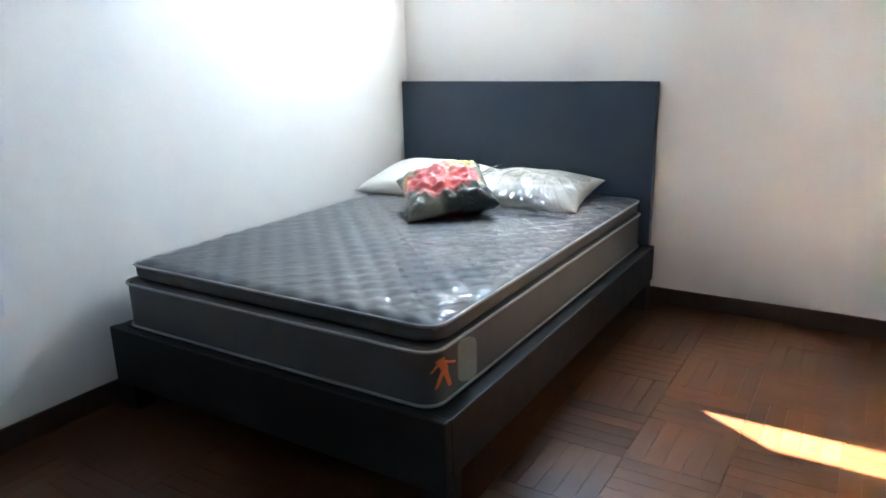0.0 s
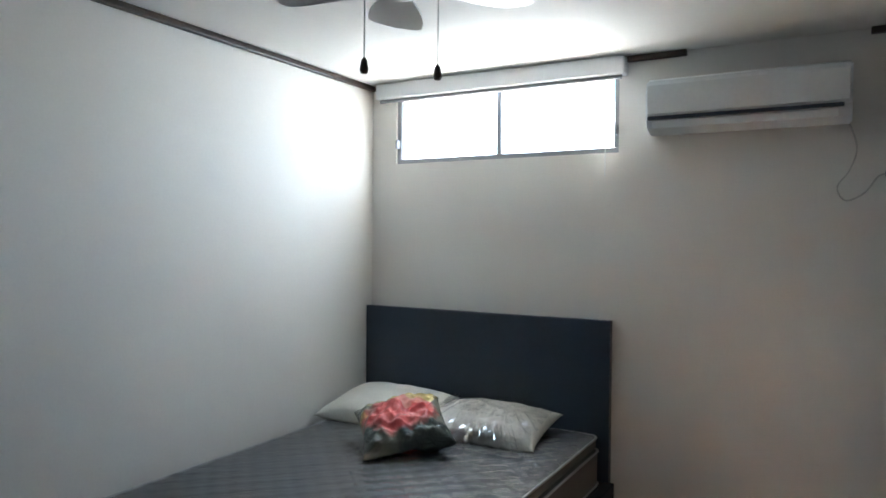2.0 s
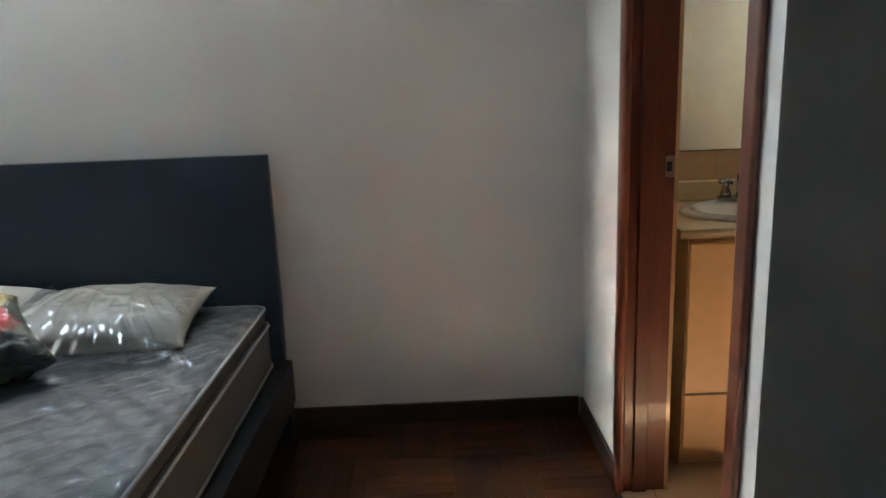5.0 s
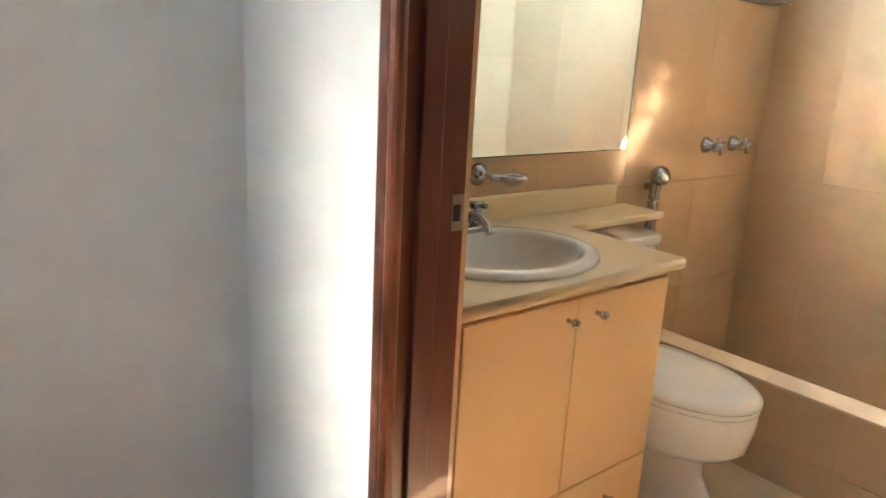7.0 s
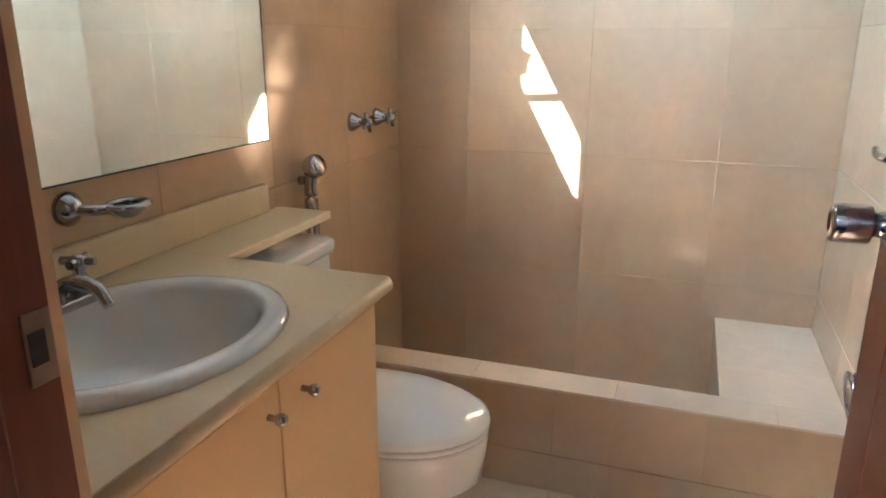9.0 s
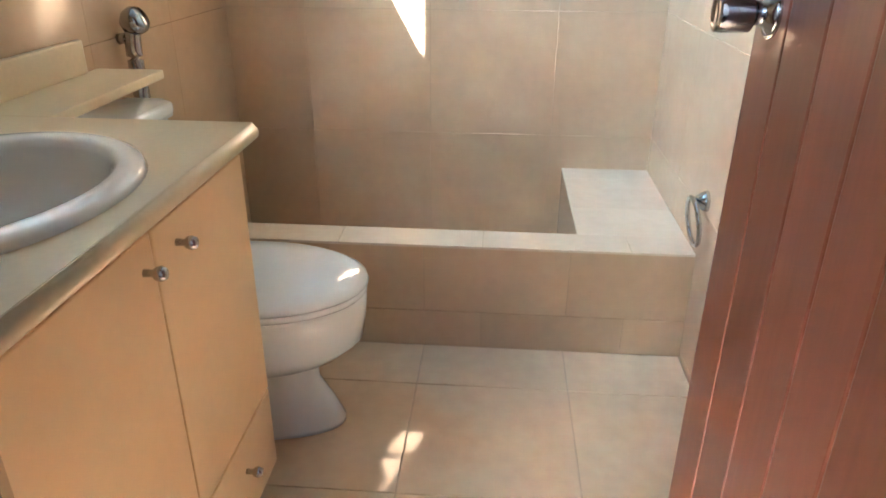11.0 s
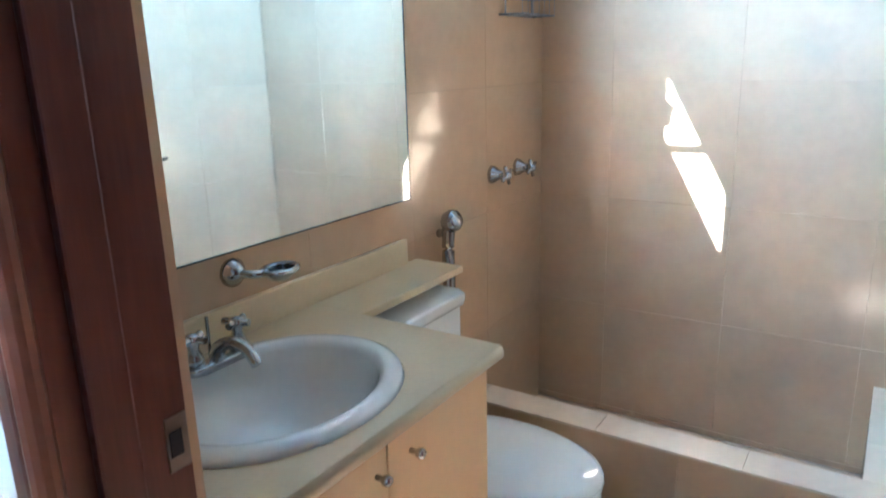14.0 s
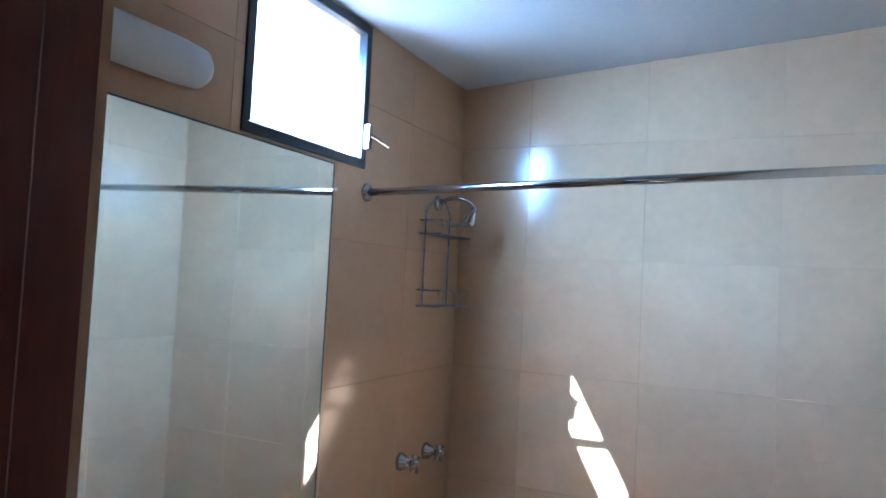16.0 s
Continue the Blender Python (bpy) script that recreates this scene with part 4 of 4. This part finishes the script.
def caddy():
    c = thing("shower_caddy", "tarnished wire shower caddy with two baskets", "shower caddy", (4.785, YM - 0.05, 1.62))
    w, d = 0.132, 0.045
    for x in (-w * 0.8, w * 0.8):
        part("upright", tube([(x, 0.035, 0.0), (x, 0.035, 0.36)], 0.004, 6), M_RUST, c)
    part("hook", tube(smooth_path([(-w * 0.8, 0.035, 0.36), (-0.05, 0.03, 0.40), (0, 0.02, 0.42), (0.05, 0.03, 0.40), (w * 0.8, 0.035, 0.36)]), 0.003, 6), M_RUST, c)
    for z, h in ((0.0, 0.06), (0.27, 0.05)):
        for zz in (z, z + h):
            part("basket_rim", tube([(-w, d, zz), (w, d, zz), (w, -d, zz), (-w, -d, zz)], 0.003, 6, closed=True), M_RUST, c)
        for k in range(7):
            x = -w + 2 * w * k / 6
            part("basket_wire", tube([(x, d, z + 0.001), (x, -d, z + 0.001), (x, -d, z + h)], 0.0018, 5), M_RUST, c)
        for k in range(2):
            y = -d * 0.3 + 0.6 * d * k
            part("basket_wire", tube([(-w, y, z), (w, y, z)], 0.0018, 5), M_RUST, c)


caddy()


def shower_taps():
    for x in (4.60, 4.80):
        t = thing("shower_tap", "chrome shower tap with cross handle", "tap", (x, YM, 1.062), group="shower taps")
        r = Matrix.Rotation(radians(90), 4, "X")
        part("flange", lathe([(0, 0), (0.034, 0), (0.03, 0.012), (0.018, 0.03), (0.014, 0.05), (0, 0.05)], 22, r), M_CHROME, t, "", True)
        part("hub", lathe([(0, 0.045), (0.015, 0.047), (0.017, 0.065), (0.011, 0.078), (0, 0.08)], 16, r), M_CHROME, t, "", True)
        for a in (25, 115):
            d = Vector((math.cos(radians(a)), 0, math.sin(radians(a)))) * 0.036
            part("cross_bar", rod(Vector((0, -0.062, 0)) - d, Vector((0, -0.062, 0)) + d, 0.007, 0.007), M_CHROME, t, "", True)


shower_taps()


def hand_spray():
    h = thing("hand_spray", "chrome bidet hand spray hanging in its holder", "bidet spray", (4.236, YM, 0.93))
    part("holder", rod((0, -0.001, -0.01), (0, -0.036, -0.004), 0.014, 0.012), M_CHROME, h, "", True)
    part("handle", tube(smooth_path([(0, -0.038, -0.20), (0, -0.038, -0.12), (0, -0.038, -0.04), (0.003, -0.042, 0.02)]), 0.021, 12), M_CHROME, h, "", True)
    m = Matrix.Translation((0.004, -0.050, 0.035)) @ Matrix.Rotation(radians(60), 4, "X")
    part("spray_head", lathe([(0, -0.03), (0.024, -0.028), (0.036, -0.010), (0.037, 0.012), (0.028, 0.026), (0, 0.028)], 20, m), M_CHROME, h, "", True)
    part("hose", tube(smooth_path([(0, -0.038, -0.20), (0.002, -0.04, -0.35), (-0.03, -0.04, -0.55), (-0.08, -0.02, -0.70), (-0.10, -0.004, -0.72)]), 0.008, 8), M_CHROME, h, "", True)


hand_spray()


# ---- toilet ----
def toilet():
    cx = 3.875
    t = thing("toilet", "white two-piece toilet with closed lid", "toilet", (cx, 0, 0))

    def egg(yb, yf, w, z, n=40, power=2.0):
        """An elongated outline: round at the front, blunter at the back."""
        yc, pts = yb - (yb - yf) * 0.45, []
        for k in range(n):
            a = 2 * math.pi * k / n
            c, s = math.cos(a), math.sin(a)
            ly = (yb - yc) if s > 0 else (yc - yf)
            p = 0.75 if s > 0 else 1.0
            pts.append((w * math.copysign(abs(c) ** p, c), yc + ly * math.copysign(abs(s) ** p, s), z))
        return pts

    def loft(rings):
        bm = bmesh.new()
        vs = [[bm.verts.new(p) for p in r] for r in rings]
        n = len(vs[0])
        for a, b in zip(vs, vs[1:]):
            for k in range(n):
                bm.faces.new((a[k], a[(k + 1) % n], b[(k + 1) % n], b[k]))
        bm.faces.new(vs[0][::-1])
        bm.faces.new(vs[-1])
        return bm
    part("pedestal", loft([egg(-0.09, -0.588, 0.108, 0.0), egg(-0.09, -0.588, 0.107, 0.012), egg(-0.10, -0.560, 0.095, 0.07), egg(-0.10, -0.525, 0.088, 0.13), egg(-0.10, -0.525, 0.090, 0.18), egg(-0.10, -0.545, 0.12, 0.215)]), M_CERAMIC, t, "", True)
    part("bowl", loft([egg(-0.10, -0.54, 0.13, 0.208), egg(-0.09, -0.605, 0.168, 0.228), egg(-0.085, -0.645, 0.184, 0.265), egg(-0.085, -0.655, 0.186, 0.33), egg(-0.085, -0.658, 0.188, 0.375), egg(-0.09, -0.650, 0.184, 0.386)]), M_CERAMIC, t, "", True)
    part("seat", loft([egg(-0.15, -0.655, 0.186, 0.388), egg(-0.15, -0.660, 0.189, 0.394), egg(-0.15, -0.656, 0.187, 0.403)]), M_CERAMIC, t, "", True)
    part("lid", loft([egg(-0.145, -0.658, 0.188, 0.406), egg(-0.14, -0.664, 0.191, 0.413), egg(-0.14, -0.660, 0.189, 0.424), egg(-0.15, -0.64, 0.176, 0.432), egg(-0.20, -0.56, 0.12, 0.436)]), M_CERAMIC, t, "smooth closed lid", True)
    for x in (-0.08, 0.08):
        part("hinge", box(x - 0.02, x + 0.02, -0.155, -0.125, 0.388, 0.425, 0.006), M_CERAMIC, t)
    tank = part("tank", rounded_slab(-0.20, 0.20, -0.145, YM - 0.012, 0.40, 0.765, 0.035, 0.012), M_CERAMIC, t, "", True)
    part("tank_lid", rounded_slab(-0.21, 0.21, -0.158, YM - 0.008, 0.766, 0.80, 0.035, 0.012), M_CERAMIC, t, "", True)
    part("tank_foot", box(-0.10, 0.10, -0.13, YM - 0.05, 0.375, 0.41, 0.01), M_CERAMIC, t)
    part("flush_lever", tube(smooth_path([(-0.16, -0.145, 0.71), (-0.16, -0.165, 0.71), (-0.10, -0.17, 0.70)]), 0.007, 8), M_CHROME, t, "", True)


toilet()


# ---- wall fittings beside the tub ----
def paper_ring():
    p = thing("towel_ring", "chrome ring holder on the tiled wall", "towel ring", (4.24, YR, 0.515))
    part("flange", lathe([(0, 0), (0.03, 0), (0.026, 0.012), (0.014, 0.03), (0, 0.034)], 22, Matrix.Rotation(radians(-90), 4, "X")), M_CHROME, p, "", True)
    ring = [(0.0 + 0.066 * math.sin(a) - 0.006, 0.03 + 0.01 * math.cos(a), -0.058 + 0.066 * math.cos(a)) for a in [2 * math.pi * k / 28 for k in range(28)]]
    part("ring", tube(ring, 0.007, 8, closed=True), M_CHROME, p, "", True)


paper_ring()


def hook():
    h = thing("wall_hook", "chrome wall hook beside the tub", "hook", (4.21, YR, 1.065))
    part("flange", lathe([(0, 0), (0.026, 0), (0.022, 0.01), (0.01, 0.018), (0, 0.02)], 20, Matrix.Rotation(radians(-90), 4, "X")), M_CHROME, h, "", True)
    part("arm", tube(smooth_path([(0, 0.01, 0), (0.02, 0.04, 0.002), (0.07, 0.055, 0.004), (0.12, 0.05, 0.012)]), 0.009, 10), M_CHROME, h, "", True)


hook()

# ---- tub: kerb and ledge ----
CX0, CX1, CZ, LY = 4.255, 4.375, 0.345, -1.215
tub = structure("tub_kerb", "low tiled kerb and ledge of the sunken tub",
                box(CX0 + 0.008, CX1 - 0.008, YR, YM, -0.05, CZ - 0.008, bm=box(CX1 - 0.008, XF, YR, LY - 0.008, -0.05, CZ - 0.008)), M_GROUT, "tub")


# ---- tiles and planks ----
shared = {}


def tile(parent, name, material, x0, x1, y0, y1, z0, z1, bevel=0.0007):
    size = (round(x1 - x0, 4), round(y1 - y0, 4), round(z1 - z0, 4), material.name)
    if min(size[:3]) < 0.003:
        return
    if size not in shared:
        shared[size] = mesh_of(box(-size[0] / 2, size[0] / 2, -size[1] / 2, size[1] / 2, -size[2] / 2, size[2] / 2, min(bevel, min(size[:3]) * 0.3), 1), material, name)
    ob = new(name, shared[size])
    ob.location = ((x0 + x1) / 2, (y0 + y1) / 2, (z0 + z1) / 2)
    ob.parent = parent
    return ob


def cuts(a, b, origin, step):
    """The lines of a grid that fall between a and b, with both ends."""
    k = math.ceil((a - origin) / step + 1e-6)
    out = [a]
    while origin + k * step < b - 1e-6:
        out.append(origin + k * step)
        k += 1
    return out + [b]


def minus(r, hole):
    """What is left of a rectangle outside a hole, in rectangles."""
    a0, a1, b0, b1 = r
    if hole is None or a1 <= hole[0] or a0 >= hole[1] or b1 <= hole[2] or b0 >= hole[3]:
        return [r]
    out = []
    if a0 < hole[0]:
        out.append((a0, hole[0], b0, b1))
    if a1 > hole[1]:
        out.append((hole[1], a1, b0, b1))
    m0, m1 = max(a0, hole[0]), min(a1, hole[1])
    if b0 < hole[2]:
        out.append((m0, m1, b0, hole[2]))
    if b1 > hole[3]:
        out.append((m0, m1, hole[3], b1))
    return out


G = 0.0004
us, zs = cuts(XD, XF, 4.56, 0.46), cuts(0.0, H2 + RISE * (YM - YR), 1.375, 0.4505)
for a0, a1 in zip(us, us[1:]):
    for b0, b1 in zip(zs, zs[1:]):
        for r in minus((a0 + G, a1 - G, b0 + G, b1 - G), (BX0, BX1, BZ0, BZ1 + 1)):
            tile(bath_north, "tile", M_TILE, r[0], r[1], YM, YM + 0.008, r[2], r[3])
        tile(bath_south, "tile", M_TILE, a0 + G, a1 - G, YR - 0.008, YR, b0 + G, b1 - G)
us = cuts(YR, YM, -0.704, 0.46)
for a0, a1 in zip(us, us[1:]):
    for b0, b1 in zip(zs, zs[1:]):
        tile(bath_east, "tile", M_TILE, XF, XF + 0.008, a0 + G, a1 - G, b0 + G, b1 - G)
# floor, with a joint line under the door
us, vs = cuts(WB, CX0, 3.62, 0.43), cuts(YR, YM, -0.757, 0.43)
for a0, a1 in zip(us, us[1:]):
    for b0, b1 in zip(vs, vs[1:]):
        tile(floor_bath, "tile", M_FTILE, a0 + 0.0018, a1 - 0.0018, b0 + 0.0018, b1 - 0.0018, -0.008, 0.0)
us = cuts(CX1, XF, 4.7, 0.43)
for a0, a1 in zip(us, us[1:]):
    for b0, b1 in zip(vs, vs[1:]):
        if b1 > LY:
            tile(floor_bath, "tile", M_FTILE, a0 + G, a1 - G, max(b0, LY) + G, b1 - G, -0.008, 0.0)
# kerb: face, top and inner face; ledge top and face
for b0, b1 in zip(vs, vs[1:]):
    tile(tub, "tile", M_TILE, CX0, CX0 + 0.008, b0 + G, b1 - G, 0.125, CZ - 0.008)
    if b1 > LY:
        tile(tub, "tile", M_TILE, CX1 - 0.008, CX1, max(b0, LY) + G, b1 - G, 0.0, CZ - 0.008)
for b0, b1 in zip(cuts(YR, YM, -0.93, 0.43), cuts(YR, YM, -0.93, 0.43)[1:]):
    tile(tub, "tile", M_TILE, CX0, CX0 + 0.008, b0 + G, b1 - G, 0.0, 0.1225)
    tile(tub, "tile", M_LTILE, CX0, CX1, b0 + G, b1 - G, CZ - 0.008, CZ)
for a0, a1 in zip(cuts(CX1, XF, 4.60, 0.30), cuts(CX1, XF, 4.60, 0.30)[1:]):
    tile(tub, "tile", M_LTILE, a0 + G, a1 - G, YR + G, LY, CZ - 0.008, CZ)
    tile(tub, "tile", M_TILE, a0 + G, a1 - G, LY - 0.008, LY, 0.0, CZ - 0.008)

# parquet: blocks of five strips laid in turns; the stretch beside the bed strip by strip
B, S = 0.30, 5
rest = bmesh.new()
for i in range(-1, int(RIGHT / B) + 1):
    for j in range(int(-BACK / B) + 1):
        x, y = i * B, -(j + 1) * B
        for k in range(S):
            if (i + j) % 2:
                r = (x, x + B, y + k * B / S, y + (k + 1) * B / S)
            else:
                r = (x + k * B / S, x + (k + 1) * B / S, y, y + B)
            r = (max(r[0], -0.02), min(r[1], RIGHT if r[3] <= YR - 0.144 else WB), max(r[2], BACK), r[3])
            if r[1] - r[0] < 0.01 or r[3] - r[2] < 0.01:
                continue
            if 1.5 <= x < 2.69 and y >= -2.11:
                tile(floor_bed, "plank", M_PARQ, r[0] + 0.0006, r[1] - 0.0006, r[2] + 0.0006, r[3] - 0.0006, -0.008, 0.0, 0.0005)
            else:
                box(r[0] + 0.0006, r[1] - 0.0006, r[2] + 0.0006, r[3] - 0.0006, -0.008, random.uniform(-0.0006, 0), bm=rest)
part("planks", rest, M_PARQ, floor_bed, kind="stuff")
